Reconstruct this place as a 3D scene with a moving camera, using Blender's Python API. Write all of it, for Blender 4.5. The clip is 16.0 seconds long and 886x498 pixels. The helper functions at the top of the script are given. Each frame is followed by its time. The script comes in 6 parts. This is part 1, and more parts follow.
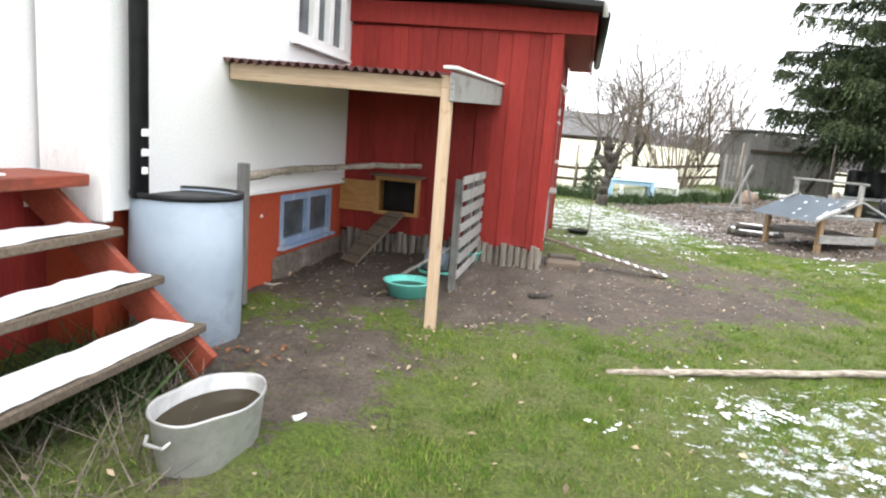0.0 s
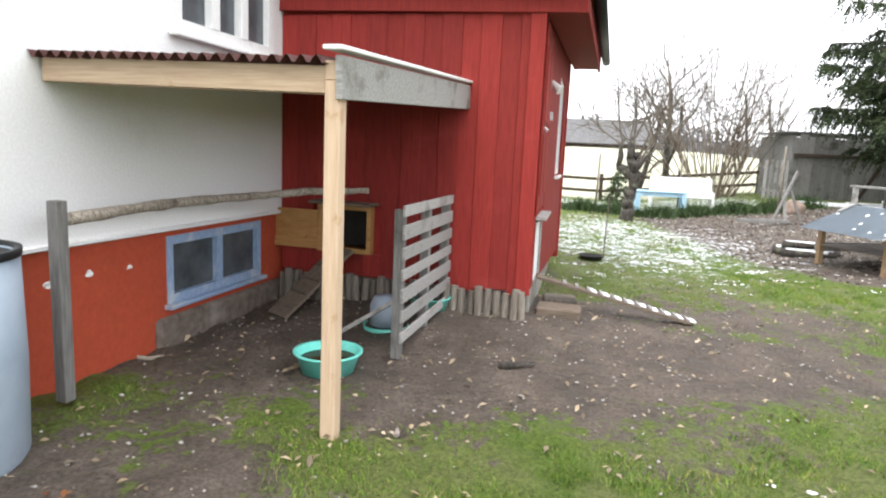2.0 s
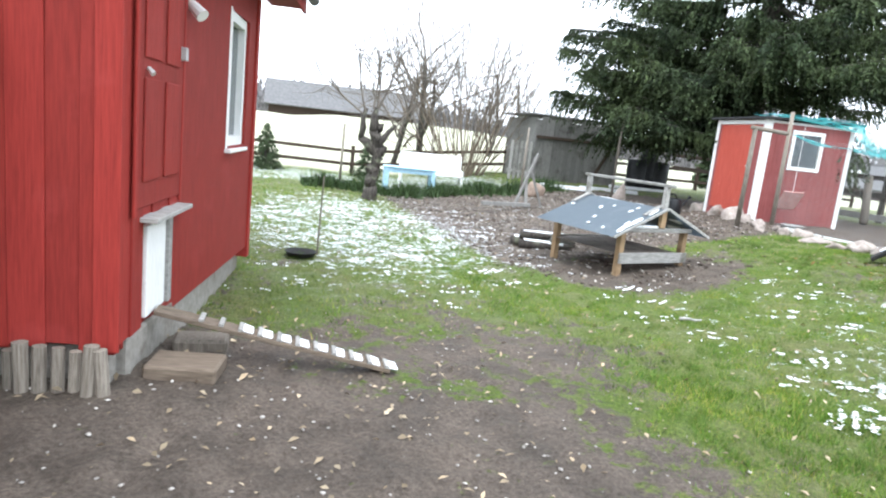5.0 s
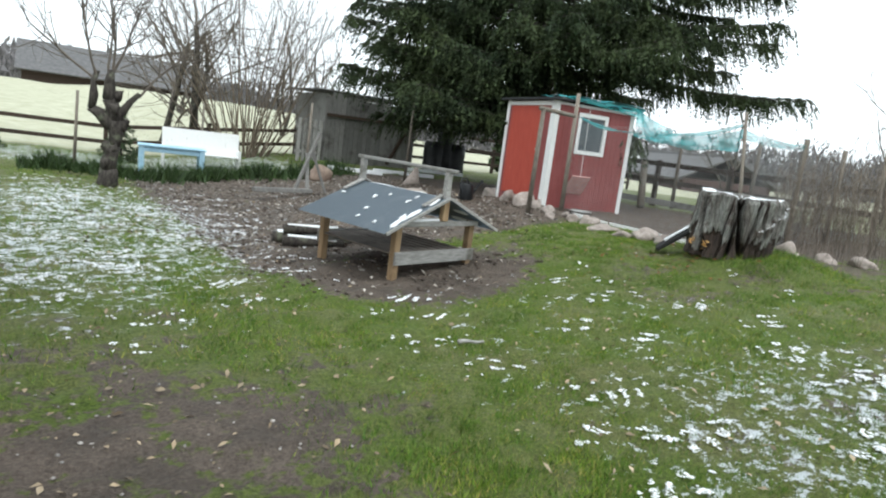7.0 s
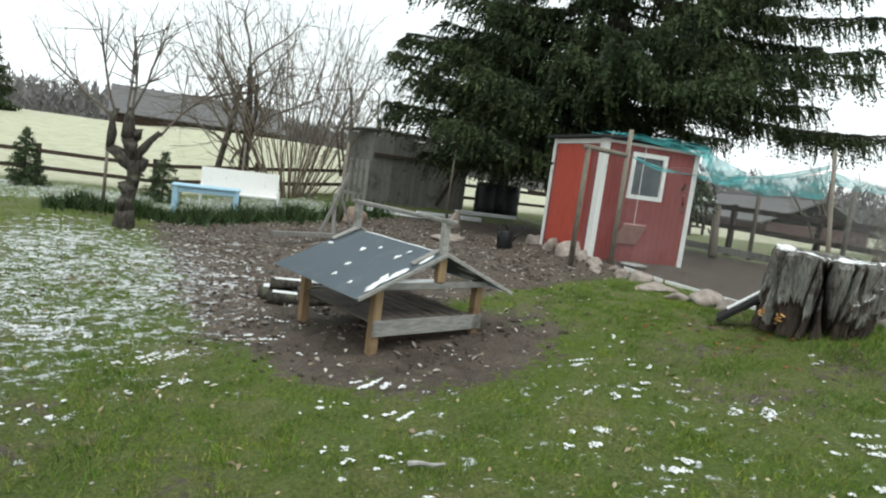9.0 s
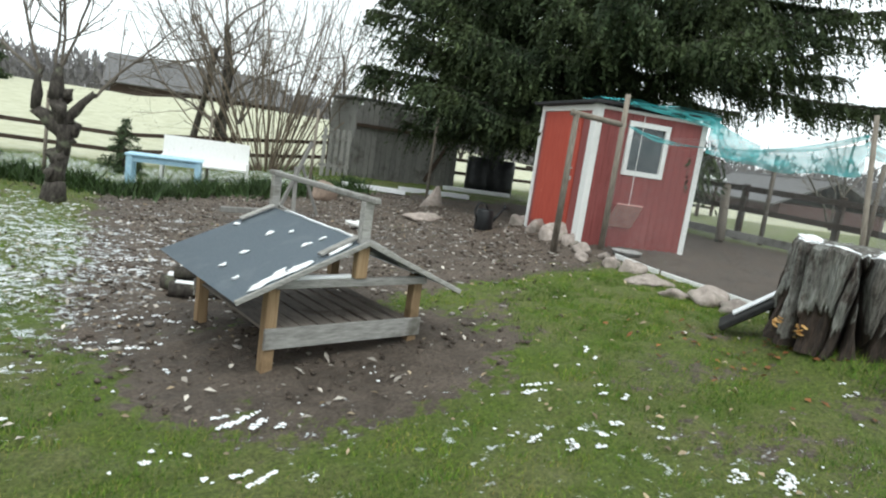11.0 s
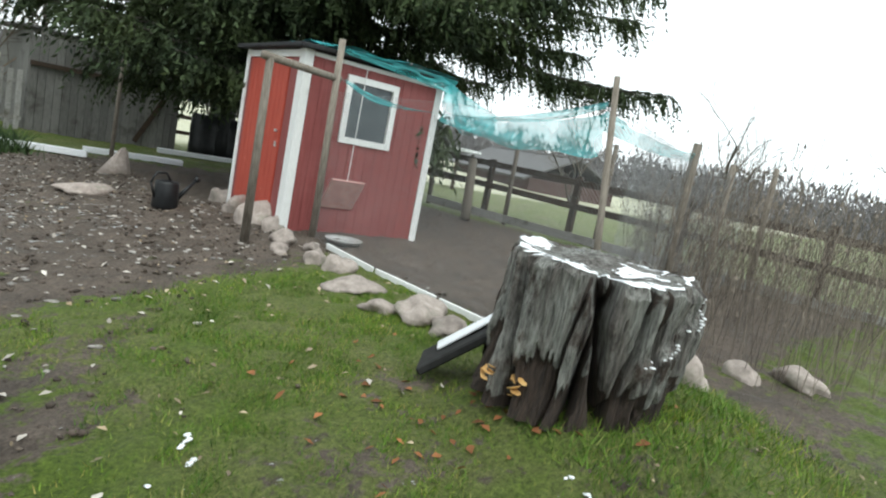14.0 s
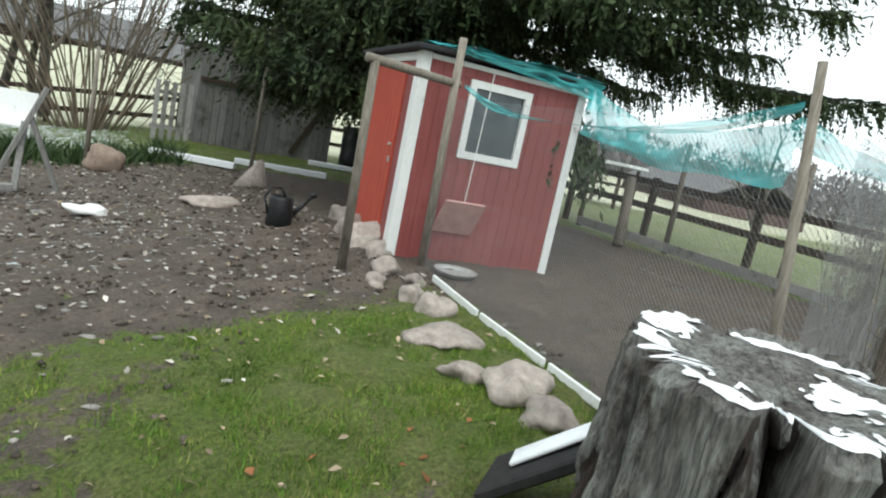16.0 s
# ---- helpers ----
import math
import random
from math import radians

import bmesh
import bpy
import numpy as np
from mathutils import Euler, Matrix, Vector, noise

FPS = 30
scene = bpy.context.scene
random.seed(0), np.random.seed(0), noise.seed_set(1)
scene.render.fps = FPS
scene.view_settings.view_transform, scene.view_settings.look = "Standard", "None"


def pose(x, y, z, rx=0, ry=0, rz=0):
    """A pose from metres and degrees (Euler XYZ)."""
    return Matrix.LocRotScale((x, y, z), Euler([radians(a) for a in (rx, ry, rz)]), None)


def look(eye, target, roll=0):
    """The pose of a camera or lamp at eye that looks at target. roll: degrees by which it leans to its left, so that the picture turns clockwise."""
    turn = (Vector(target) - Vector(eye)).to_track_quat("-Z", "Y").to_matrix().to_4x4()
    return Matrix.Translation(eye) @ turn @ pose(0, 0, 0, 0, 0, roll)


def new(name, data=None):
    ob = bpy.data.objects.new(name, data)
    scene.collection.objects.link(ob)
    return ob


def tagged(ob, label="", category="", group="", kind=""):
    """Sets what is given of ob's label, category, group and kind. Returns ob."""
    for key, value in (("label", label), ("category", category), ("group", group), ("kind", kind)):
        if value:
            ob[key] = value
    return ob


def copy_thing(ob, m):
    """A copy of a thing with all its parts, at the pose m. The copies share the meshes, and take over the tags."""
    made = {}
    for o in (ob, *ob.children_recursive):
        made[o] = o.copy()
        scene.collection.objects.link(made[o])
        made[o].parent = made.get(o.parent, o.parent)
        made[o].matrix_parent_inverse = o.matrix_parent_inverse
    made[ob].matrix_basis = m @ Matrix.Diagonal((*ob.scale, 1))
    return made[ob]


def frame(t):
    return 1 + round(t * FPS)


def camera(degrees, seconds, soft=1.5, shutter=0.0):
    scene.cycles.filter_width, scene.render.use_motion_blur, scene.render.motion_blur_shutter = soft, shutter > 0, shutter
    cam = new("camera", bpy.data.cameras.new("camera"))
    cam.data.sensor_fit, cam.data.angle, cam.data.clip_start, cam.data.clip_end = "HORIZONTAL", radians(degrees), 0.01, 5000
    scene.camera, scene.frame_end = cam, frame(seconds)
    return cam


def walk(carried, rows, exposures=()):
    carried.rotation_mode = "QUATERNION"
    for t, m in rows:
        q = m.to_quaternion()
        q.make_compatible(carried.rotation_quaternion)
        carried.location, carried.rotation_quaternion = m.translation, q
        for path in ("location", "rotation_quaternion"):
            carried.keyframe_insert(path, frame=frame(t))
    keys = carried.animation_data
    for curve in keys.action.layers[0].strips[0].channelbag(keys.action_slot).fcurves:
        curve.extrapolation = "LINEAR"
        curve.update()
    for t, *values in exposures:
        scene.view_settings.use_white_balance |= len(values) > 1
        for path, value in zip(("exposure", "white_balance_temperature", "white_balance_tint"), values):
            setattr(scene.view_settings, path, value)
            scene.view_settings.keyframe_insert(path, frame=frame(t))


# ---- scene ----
cam = camera(70.0, 16.0, 2.1)
METRES, EYE, TILT, LEAN, TURN = 12.2, 1.5, 0.0, 0.0, 0.0
ROWS = [
    (0.0, 0.0, 0.0, 0.0, 0.75, -9.82, -4.36),
    (0.5, 0.0172, 0.0351, 0.0013, 2.95, -9.56, -3.87),
    (1.0, 0.0245, 0.0689, 0.0, 6.64, -9.86, -6.75),
    (1.5, 0.037, 0.1053, 0.0032, 2.23, -9.46, -4.67),
    (2.0, 0.0541, 0.1338, 0.0044, 3.6, -8.79, -2.53),
    (2.5, 0.062, 0.1664, 0.0035, 5.13, -9.51, -5.29),
    (3.0, 0.069, 0.1944, 0.0042, 6.64, -12.33, -2.53),
    (3.5, 0.0856, 0.2227, 0.0062, 6.85, -9.37, -4.43),
    (4.0, 0.1043, 0.2466, 0.0063, -1.65, -10.73, -5.16),
    (4.5, 0.1234, 0.2768, 0.0074, -11.76, -10.82, -7.57),
    (7.0, 0.2405, 0.4019, 0.0085, -33.62, -9.71, -7.24),
    (7.5, 0.2692, 0.4177, 0.0097, -35.32, -10.78, -7.62),
    (8.0, 0.2995, 0.4381, 0.012, -40.2, -8.44, -8.69),
    (8.5, 0.3208, 0.4506, 0.0153, -36.46, -8.35, -7.8),
    (9.0, 0.347, 0.4626, 0.0185, -26.84, -7.05, -7.47),
    (11.5, 0.4675, 0.558, 0.0194, -30.38, -8.22, -11.08),
    (12.0, 0.4901, 0.5733, 0.0226, -34.07, -9.34, -9.61),
    (12.5, 0.5155, 0.5858, 0.0246, -32.85, -6.43, -9.94),
    (13.0, 0.537, 0.5961, 0.0252, -30.2, -9.32, -8.66),
    (13.5, 0.5636, 0.6143, 0.025, -39.81, -7.4, -12.44),
    (14.0, 0.589, 0.6258, 0.0251, -46.13, -8.8, -11.14),
    (14.5, 0.6179, 0.6293, 0.0282, -42.47, -8.58, -10.81),
    (15.0, 0.6379, 0.638, 0.0269, -38.04, -11.92, -12.3),
    (15.5, 0.6627, 0.6603, 0.0303, -39.75, -8.99, -14.16),
    (16.0, 0.6734, 0.6745, 0.0329, -30.86, -10.6, -11.55),
]
BETWEEN = [
    (4.7, look((1.583, 3.480, 1.607), (2.097, 5.380, 1.252), 7.3)),
    (6.8, look((2.809, 4.810, 1.606), (3.908, 6.436, 1.219), 5.5)),
    (9.2, look((4.329, 5.714, 1.714), (5.214, 7.479, 1.395), 7.7)),
    (11.3, look((5.563, 6.695, 1.720), (6.482, 8.443, 1.401), 8.6)),
]
STEPS = [(t, pose(0, 0, EYE, TILT, LEAN, TURN) @ pose(METRES * x, METRES * y, METRES * z, 90 + pitch, roll, yaw)) for t, x, y, z, yaw, pitch, roll in ROWS]
walk(cam, sorted(STEPS + BETWEEN, key=lambda row: row[0]), [(0.0, 1.05, 6500, 10), (1.5, 1.05, 6500, 10), (3.0, 1.08, 6350, 10), (3.5, 1.15, 6300, 10), (4.5, 1.25, 5950, 8), (7.0, 0.2, 6200, 3), (9.0, -0.07, 6450, 1), (12.0, 0.26, 6300, 1), (16.0, 0.22, 6300, 0)])

# ---- world, sun, exposure ----
SUN_ELEV, SUN_ROT = radians(60), radians(200)
world = bpy.data.worlds.new("overcast")
scene.world = world
world.use_nodes = True
wn, wl = world.node_tree.nodes, world.node_tree.links
sky = wn.new("ShaderNodeTexSky")
sky.sky_type = "NISHITA"
sky.sun_disc = False
sky.sun_elevation, sky.sun_rotation = SUN_ELEV, SUN_ROT
sky.dust_density = 6.0
cloud = wn.new("ShaderNodeMix")
cloud.data_type = "RGBA"
cloud.inputs["Factor"].default_value = 0.9
cloud.inputs["B"].default_value = (13.8, 14.1, 14.7, 1)
wl.new(sky.outputs["Color"], cloud.inputs["A"])
wl.new(cloud.outputs["Result"], wn["Background"].inputs["Color"])
wn["Background"].inputs["Strength"].default_value = 0.1
sun_data = bpy.data.lights.new("sun", "SUN")
sun_data.energy, sun_data.angle, sun_data.color = 1.5, radians(50), (1.0, 0.98, 0.95)
sun = new("sun", sun_data)
sun.matrix_world = look((0, 0, 30), (0 + math.sin(SUN_ROT) * -20, math.cos(SUN_ROT) * -20, 30 - 20 * math.tan(SUN_ELEV)))
scene.view_settings.exposure = 0.0


# ---- materials ----
def material(name):
    m = bpy.data.materials.new(name)
    m.use_nodes = True
    return m, m.node_tree.nodes, m.node_tree.links, m.node_tree.nodes["Principled BSDF"]


def ramp(n, l, source, stops):
    r = n.new("ShaderNodeValToRGB")
    while len(r.color_ramp.elements) < len(stops):
        r.color_ramp.elements.new(0.5)
    for e, (p, c) in zip(r.color_ramp.elements, stops):
        e.position, e.color = p, (*c, 1) if len(c) == 3 else c
    l.new(source, r.inputs["Fac"])
    return r.outputs["Color"]


def noise_tex(n, l, scale, detail=4, rough=0.6, stretch=(1, 1, 1), coords="Object"):
    tc, mp, t = n.new("ShaderNodeTexCoord"), n.new("ShaderNodeMapping"), n.new("ShaderNodeTexNoise")
    mp.inputs["Scale"].default_value = stretch
    l.new(tc.outputs[coords], mp.inputs["Vector"])
    l.new(mp.outputs["Vector"], t.inputs["Vector"])
    t.inputs["Scale"].default_value, t.inputs["Detail"].default_value, t.inputs["Roughness"].default_value = scale, detail, rough
    return t.outputs["Fac"]


def mixc(n, l, fac, a, b, mode="MIX"):
    m = n.new("ShaderNodeMix")
    m.data_type, m.blend_type = "RGBA", mode
    for key, v in (("Factor", fac), ("A", a), ("B", b)):
        if isinstance(v, (int, float)):
            m.inputs[key].default_value = v
        elif isinstance(v, tuple):
            m.inputs[key].default_value = (*v, 1)
        else:
            l.new(v, m.inputs[key])
    return m.outputs["Result"]


def mathn(n, l, op, a, b=None, clamp=False):
    m = n.new("ShaderNodeMath")
    m.operation, m.use_clamp = op, clamp
    for i, v in enumerate((a, b)):
        if v is None:
            continue
        if isinstance(v, (int, float)):
            m.inputs[i].default_value = v
        else:
            l.new(v, m.inputs[i])
    return m.outputs[0]


def surface(name, dark, light, scale=8, stretch=(1, 1, 1), rough=0.8, bump=0.3, bump_dist=0.004, metal=0.0, stain=None,
            stain_scale=2.0, stain_at=(0.55, 0.7), vary=0.0, island=0.0, fine=6, spec=0.3):
    """A two-scale material: grain between two colours, stains of a third, and relief."""
    m, n, l, p = material(name)
    grain = noise_tex(n, l, scale, fine, 0.65, stretch)
    col = ramp(n, l, grain, [(0.3, dark), (0.7, light)])
    if stain:
        big = noise_tex(n, l, stain_scale, 5, 0.6)
        f = ramp(n, l, big, [(stain_at[0], (0, 0, 0)), (stain_at[1], (1, 1, 1))])
        col = mixc(n, l, f, col, stain)
    if vary or island:
        src = n.new("ShaderNodeObjectInfo").outputs["Random"] if vary else n.new("ShaderNodeNewGeometry").outputs["Random Per Island"]
        k = vary or island
        v = ramp(n, l, src, [(0.0, (1 - k,) * 3), (1.0, (1 + k * 0.6,) * 3)])
        col = mixc(n, l, 1.0, col, v, "MULTIPLY")
    l.new(col, p.inputs["Base Color"])
    p.inputs["Roughness"].default_value, p.inputs["Metallic"].default_value = rough, metal
    p.inputs["Specular IOR Level"].default_value = spec
    if bump:
        b = n.new("ShaderNodeBump")
        b.inputs["Strength"].default_value, b.inputs["Distance"].default_value = bump, bump_dist
        l.new(grain, b.inputs["Height"])
        l.new(b.outputs["Normal"], p.inputs["Normal"])
    return m


STUCCO = surface("white_stucco", (0.74, 0.74, 0.74), (0.86, 0.86, 0.85), 60, bump=0.5, bump_dist=0.003, stain=(0.62, 0.62, 0.6), stain_scale=0.9, stain_at=(0.6, 0.85), rough=0.9)
REDWOOD = surface("falu_red_boards", (0.2, 0.018, 0.015), (0.315, 0.033, 0.025), 12, (6, 6, 0.35), 0.75, 0.5, 0.003, stain=(0.34, 0.045, 0.04), stain_scale=1.6, stain_at=(0.58, 0.8), vary=0.22)
ORANGE = surface("red_orange_plinth_paint", (0.36, 0.058, 0.026), (0.46, 0.08, 0.037), 25, rough=0.8, stain=(0.36, 0.07, 0.035), stain_scale=2.2)
SPLASHED = surface("mud_splashed_concrete", (0.1, 0.078, 0.062), (0.2, 0.165, 0.14), 14, rough=0.95, bump=0.5, stain=(0.26, 0.235, 0.21), stain_scale=3, stain_at=(0.58, 0.72))
CONCRETE = surface("grey_concrete", (0.2, 0.185, 0.165), (0.33, 0.31, 0.28), 18, rough=0.95, bump=0.5, stain=(0.13, 0.1, 0.075), stain_scale=3)
NEWPINE = surface("new_pine", (0.48, 0.34, 0.225), (0.63, 0.48, 0.34), 10, (7, 7, 0.4), 0.7, 0.25, 0.002, stain=(0.4, 0.24, 0.12), stain_scale=6, stain_at=(0.62, 0.74), vary=0.08)
PINEX = surface("new_pine_beam", (0.42, 0.3, 0.2), (0.56, 0.43, 0.3), 10, (0.4, 7, 7), 0.7, 0.2, 0.002, stain=(0.4, 0.27, 0.15), stain_scale=4, stain_at=(0.64, 0.74))
GREYWOOD = surface("weathered_grey_wood", (0.2, 0.195, 0.185), (0.42, 0.41, 0.39), 10, (1.0, 6, 6), 0.9, 0.6, 0.003, stain=(0.13, 0.12, 0.1), stain_scale=3, vary=0.2)
GREYUP = surface("weathered_grey_planks", (0.13, 0.125, 0.12), (0.27, 0.265, 0.25), 10, (6, 6, 0.5), 0.9, 0.6, 0.003, stain=(0.09, 0.085, 0.075), stain_scale=2, vary=0.3)
DARKRAIL = surface("dark_brown_rail", (0.035, 0.024, 0.018), (0.085, 0.06, 0.045), 9, (0.5, 6, 6), 0.85, 0.5, 0.003, vary=0.2)
YELLOWPLY = surface("varnished_yellow_pine", (0.32, 0.165, 0.055), (0.47, 0.26, 0.095), 9, (0.6, 6, 6), 0.55, 0.25, 0.002, stain=(0.26, 0.11, 0.03), stain_scale=5, stain_at=(0.6, 0.72))
DECK = surface("damp_grey_deck_plank", (0.15, 0.125, 0.105), (0.27, 0.235, 0.205), 12, (5, 0.6, 5), 0.8, 0.5, 0.003, stain=(0.1, 0.078, 0.06), stain_scale=4, vary=0.15)
BROWNWOOD = surface("brown_damp_plank", (0.09, 0.068, 0.05), (0.19, 0.15, 0.115), 12, (0.6, 5, 5), 0.85, 0.5, 0.003, vary=0.2)
REDSTAIN = surface("red_brown_stained_stair", (0.2, 0.042, 0.024), (0.31, 0.076, 0.044), 12, (5, 0.6, 5), 0.6, 0.3, 0.002, stain=(0.14, 0.04, 0.025), stain_scale=4)
BARK = surface("apple_bark", (0.022, 0.019, 0.017), (0.1, 0.088, 0.077), 22, (1, 1, 0.35), 0.95, 0.9, 0.02, stain=(0.16, 0.17, 0.12), stain_scale=6)
TWIG = surface("bare_twigs", (0.09, 0.075, 0.062), (0.19, 0.165, 0.14), 5, rough=0.9, bump=0)
OSIER = surface("brown_osier_bark", (0.11, 0.085, 0.062), (0.25, 0.2, 0.15), 9, (1, 1, 0.3), 0.85, 0.2, 0.003, vary=0.3)
PALEBARK = surface("peeling_branch_bark", (0.12, 0.09, 0.065), (0.5, 0.45, 0.38), 16, (0.6, 3, 3), 0.85, 0.6, 0.006)
STAKE = surface("old_stake_wood", (0.12, 0.1, 0.08), (0.3, 0.265, 0.225), 14, (5, 5, 0.5), 0.95, 0.7, 0.005, vary=0.3)
WHITEPAINT = surface("white_painted_wood", (0.7, 0.7, 0.69), (0.84, 0.84, 0.83), 20, (4, 4, 0.6), 0.6, 0.2, 0.002, stain=(0.5, 0.48, 0.45), stain_scale=6, stain_at=(0.66, 0.78))
BLUEPAINT = surface("flaking_blue_paint", (0.2, 0.29, 0.45), (0.32, 0.42, 0.57), 14, (3, 3, 1), 0.7, 0.3, 0.002, stain=(0.46, 0.5, 0.55), stain_scale=4, stain_at=(0.54, 0.66))
PALEBLUE = surface("pale_blue_table_paint", (0.3, 0.5, 0.66), (0.45, 0.64, 0.76), 14, rough=0.65, bump=0.1)
BARREL = surface("pale_blue_grey_plastic", (0.27, 0.33, 0.4), (0.35, 0.41, 0.48), 3, rough=0.45, bump=0.05, stain=(0.22, 0.26, 0.31), stain_scale=2.5)
BLACKPL = surface("black_plastic", (0.008, 0.009, 0.01), (0.02, 0.021, 0.023), 8, rough=0.45, bump=0.1)
ZINC = surface("dull_zinc", (0.4, 0.4, 0.4), (0.6, 0.6, 0.59), 9, rough=0.5, metal=0.55, bump=0.2, stain=(0.3, 0.28, 0.25), stain_scale=5)
MINT = surface("mint_green_plastic", (0.13, 0.55, 0.47), (0.2, 0.68, 0.59), 6, rough=0.35, bump=0.05, stain=(0.12, 0.35, 0.3), stain_scale=6, stain_at=(0.6, 0.75))
CORRUG = surface("dark_red_corrugated_sheet", (0.09, 0.035, 0.03), (0.2, 0.09, 0.08), 10, rough=0.7, bump=0.2)
FELT = surface("blue_grey_roofing_felt", (0.17, 0.21, 0.25), (0.25, 0.295, 0.335), 90, rough=0.6, bump=0.4, bump_dist=0.002, stain=(0.27, 0.31, 0.35), stain_scale=2.5)
TARFELT = surface("black_tar_felt", (0.015, 0.015, 0.017), (0.04, 0.04, 0.043), 60, rough=0.8, bump=0.3)
SNOW = surface("wet_snow", (0.8, 0.82, 0.85), (0.9, 0.91, 0.93), 30, rough=0.55, bump=0.6, bump_dist=0.01)
STONE = surface("grey_pink_fieldstone", (0.23, 0.195, 0.175), (0.45, 0.385, 0.345), 14, rough=0.85, bump=0.9, bump_dist=0.02, stain=(0.22, 0.21, 0.17), stain_scale=4, vary=0.25)
# Near-black, so the shade of unlit insides is in the colour itself.
DARKIN = surface("painted_inside_shade", (0.03, 0.028, 0.026), (0.05, 0.047, 0.044), 5, rough=0.95, bump=0)
RUBBER = surface("rubber", (0.015, 0.015, 0.015), (0.03, 0.03, 0.03), 20, rough=0.8, bump=0.3)
TERRACOTTA = surface("terracotta", (0.2, 0.15, 0.12), (0.33, 0.25, 0.2), 14, rough=0.85, bump=0.2)
FUNGUS = surface("yellow_orange_fungus", (0.42, 0.2, 0.05), (0.72, 0.5, 0.22), 25, rough=0.6, bump=0.3)
BARNRED = surface("far_red_boards", (0.085, 0.058, 0.055), (0.12, 0.08, 0.075), 3, (2, 2, 0.3), rough=0.9, bump=0)
BARNROOF = surface("grey_far_roof", (0.1, 0.1, 0.105), (0.17, 0.165, 0.165), 3, rough=0.9, bump=0)
# Pinkish red: the haze of the run's wire is mixed into the colour.
COOPRED = surface("hazed_red_coop_paint", (0.2, 0.052, 0.05), (0.28, 0.08, 0.076), 7, (5, 5, 0.4), 0.6, 0.25, 0.002, stain=(0.31, 0.115, 0.11), stain_scale=1.6, stain_at=(0.5, 0.85), vary=0.06)
FLAP = surface("pinkish_flap_paint", (0.42, 0.22, 0.2), (0.55, 0.34, 0.31), 8, rough=0.7, bump=0.2)
COOPDOOR = surface("bright_red_door_paint", (0.37, 0.055, 0.036), (0.47, 0.085, 0.056), 8, (4, 4, 0.6), 0.6, 0.2, 0.002, stain=(0.62, 0.2, 0.15), stain_scale=5, stain_at=(0.7, 0.75))
LEAFLIT = surface("fallen_leaves", (0.2, 0.14, 0.08), (0.46, 0.38, 0.27), 3, rough=0.8, bump=0, island=0.6)
BLEACHED = surface("bleached_leaves", (0.34, 0.3, 0.26), (0.6, 0.56, 0.5), 3, rough=0.8, bump=0, island=0.5)
RUSTLEAF = surface("rust_brown_leaves", (0.17, 0.065, 0.025), (0.33, 0.14, 0.055), 3, rough=0.8, bump=0, island=0.5)
STRAW = surface("dry_stalks", (0.11, 0.09, 0.075), (0.26, 0.22, 0.18), 3, rough=0.9, bump=0, island=0.5)
NEEDLES = surface("spruce_needles", (0.012, 0.024, 0.013), (0.07, 0.094, 0.036), 0.9, rough=0.7, bump=0, island=0.55, spec=0.2)
EVERGREEN = surface("evergreen_leaves", (0.02, 0.045, 0.012), (0.06, 0.1, 0.03), 6, rough=0.6, bump=0, island=0.5)
CONIFER = surface("young_conifer_needles", (0.03, 0.05, 0.02), (0.07, 0.1, 0.045), 4, rough=0.8, bump=0, island=0.4)
FARWOOD = surface("far_winter_woods", (0.12, 0.115, 0.12), (0.22, 0.21, 0.215), 0.25, rough=1.0, bump=0, island=0.3)
PEBBLE = surface("pale_pebbles", (0.24, 0.22, 0.2), (0.46, 0.43, 0.4), 8, rough=0.85, bump=0.2, island=0.4)

# Opaque panes: the grey-blue of a dim window is put into the colour.
OPAQUEPANE, n_, l_, p_ = material("opaque_window_pane")
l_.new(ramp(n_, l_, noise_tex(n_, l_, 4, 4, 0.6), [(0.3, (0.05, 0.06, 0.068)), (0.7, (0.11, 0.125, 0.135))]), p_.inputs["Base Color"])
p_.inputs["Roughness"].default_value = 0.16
AMBER = surface("old_amber_timber", (0.24, 0.155, 0.085), (0.38, 0.27, 0.16), 10, (7, 7, 0.4), 0.75, 0.3, 0.002, stain=(0.17, 0.11, 0.06), stain_scale=4, vary=0.2)
WATER, n_, l_, p_ = material("murky_water")
p_.inputs["Base Color"].default_value = (0.035, 0.026, 0.014, 1)
p_.inputs["Roughness"].default_value = 0.1
p_.inputs["Specular IOR Level"].default_value = 0.06
GLASS, n_, l_, p_ = material("window_glass")
p_.inputs["Base Color"].default_value = (0.9, 0.95, 0.95, 1)
p_.inputs["Roughness"].default_value = 0.03
p_.inputs["Transmission Weight"].default_value = 1.0
p_.inputs["IOR"].default_value = 1.25
WIRE, n_, l_, p_ = material("galvanised_wire")
p_.inputs["Base Color"].default_value = (0.33, 0.34, 0.35, 1)
p_.inputs["Roughness"].default_value, p_.inputs["Metallic"].default_value = 0.55, 0.4

NET, n_, l_, p_ = material("turquoise_net")
p_.inputs["Base Color"].default_value = (0.1, 0.52, 0.54, 1)
p_.inputs["Roughness"].default_value = 0.6
weave = noise_tex(n_, l_, 1.6, 1.5, 0.5, (1, 1, 3))
l_.new(ramp(n_, l_, weave, [(0.3, (0.34,) * 3), (0.7, (0.68,) * 3)]), p_.inputs["Alpha"])

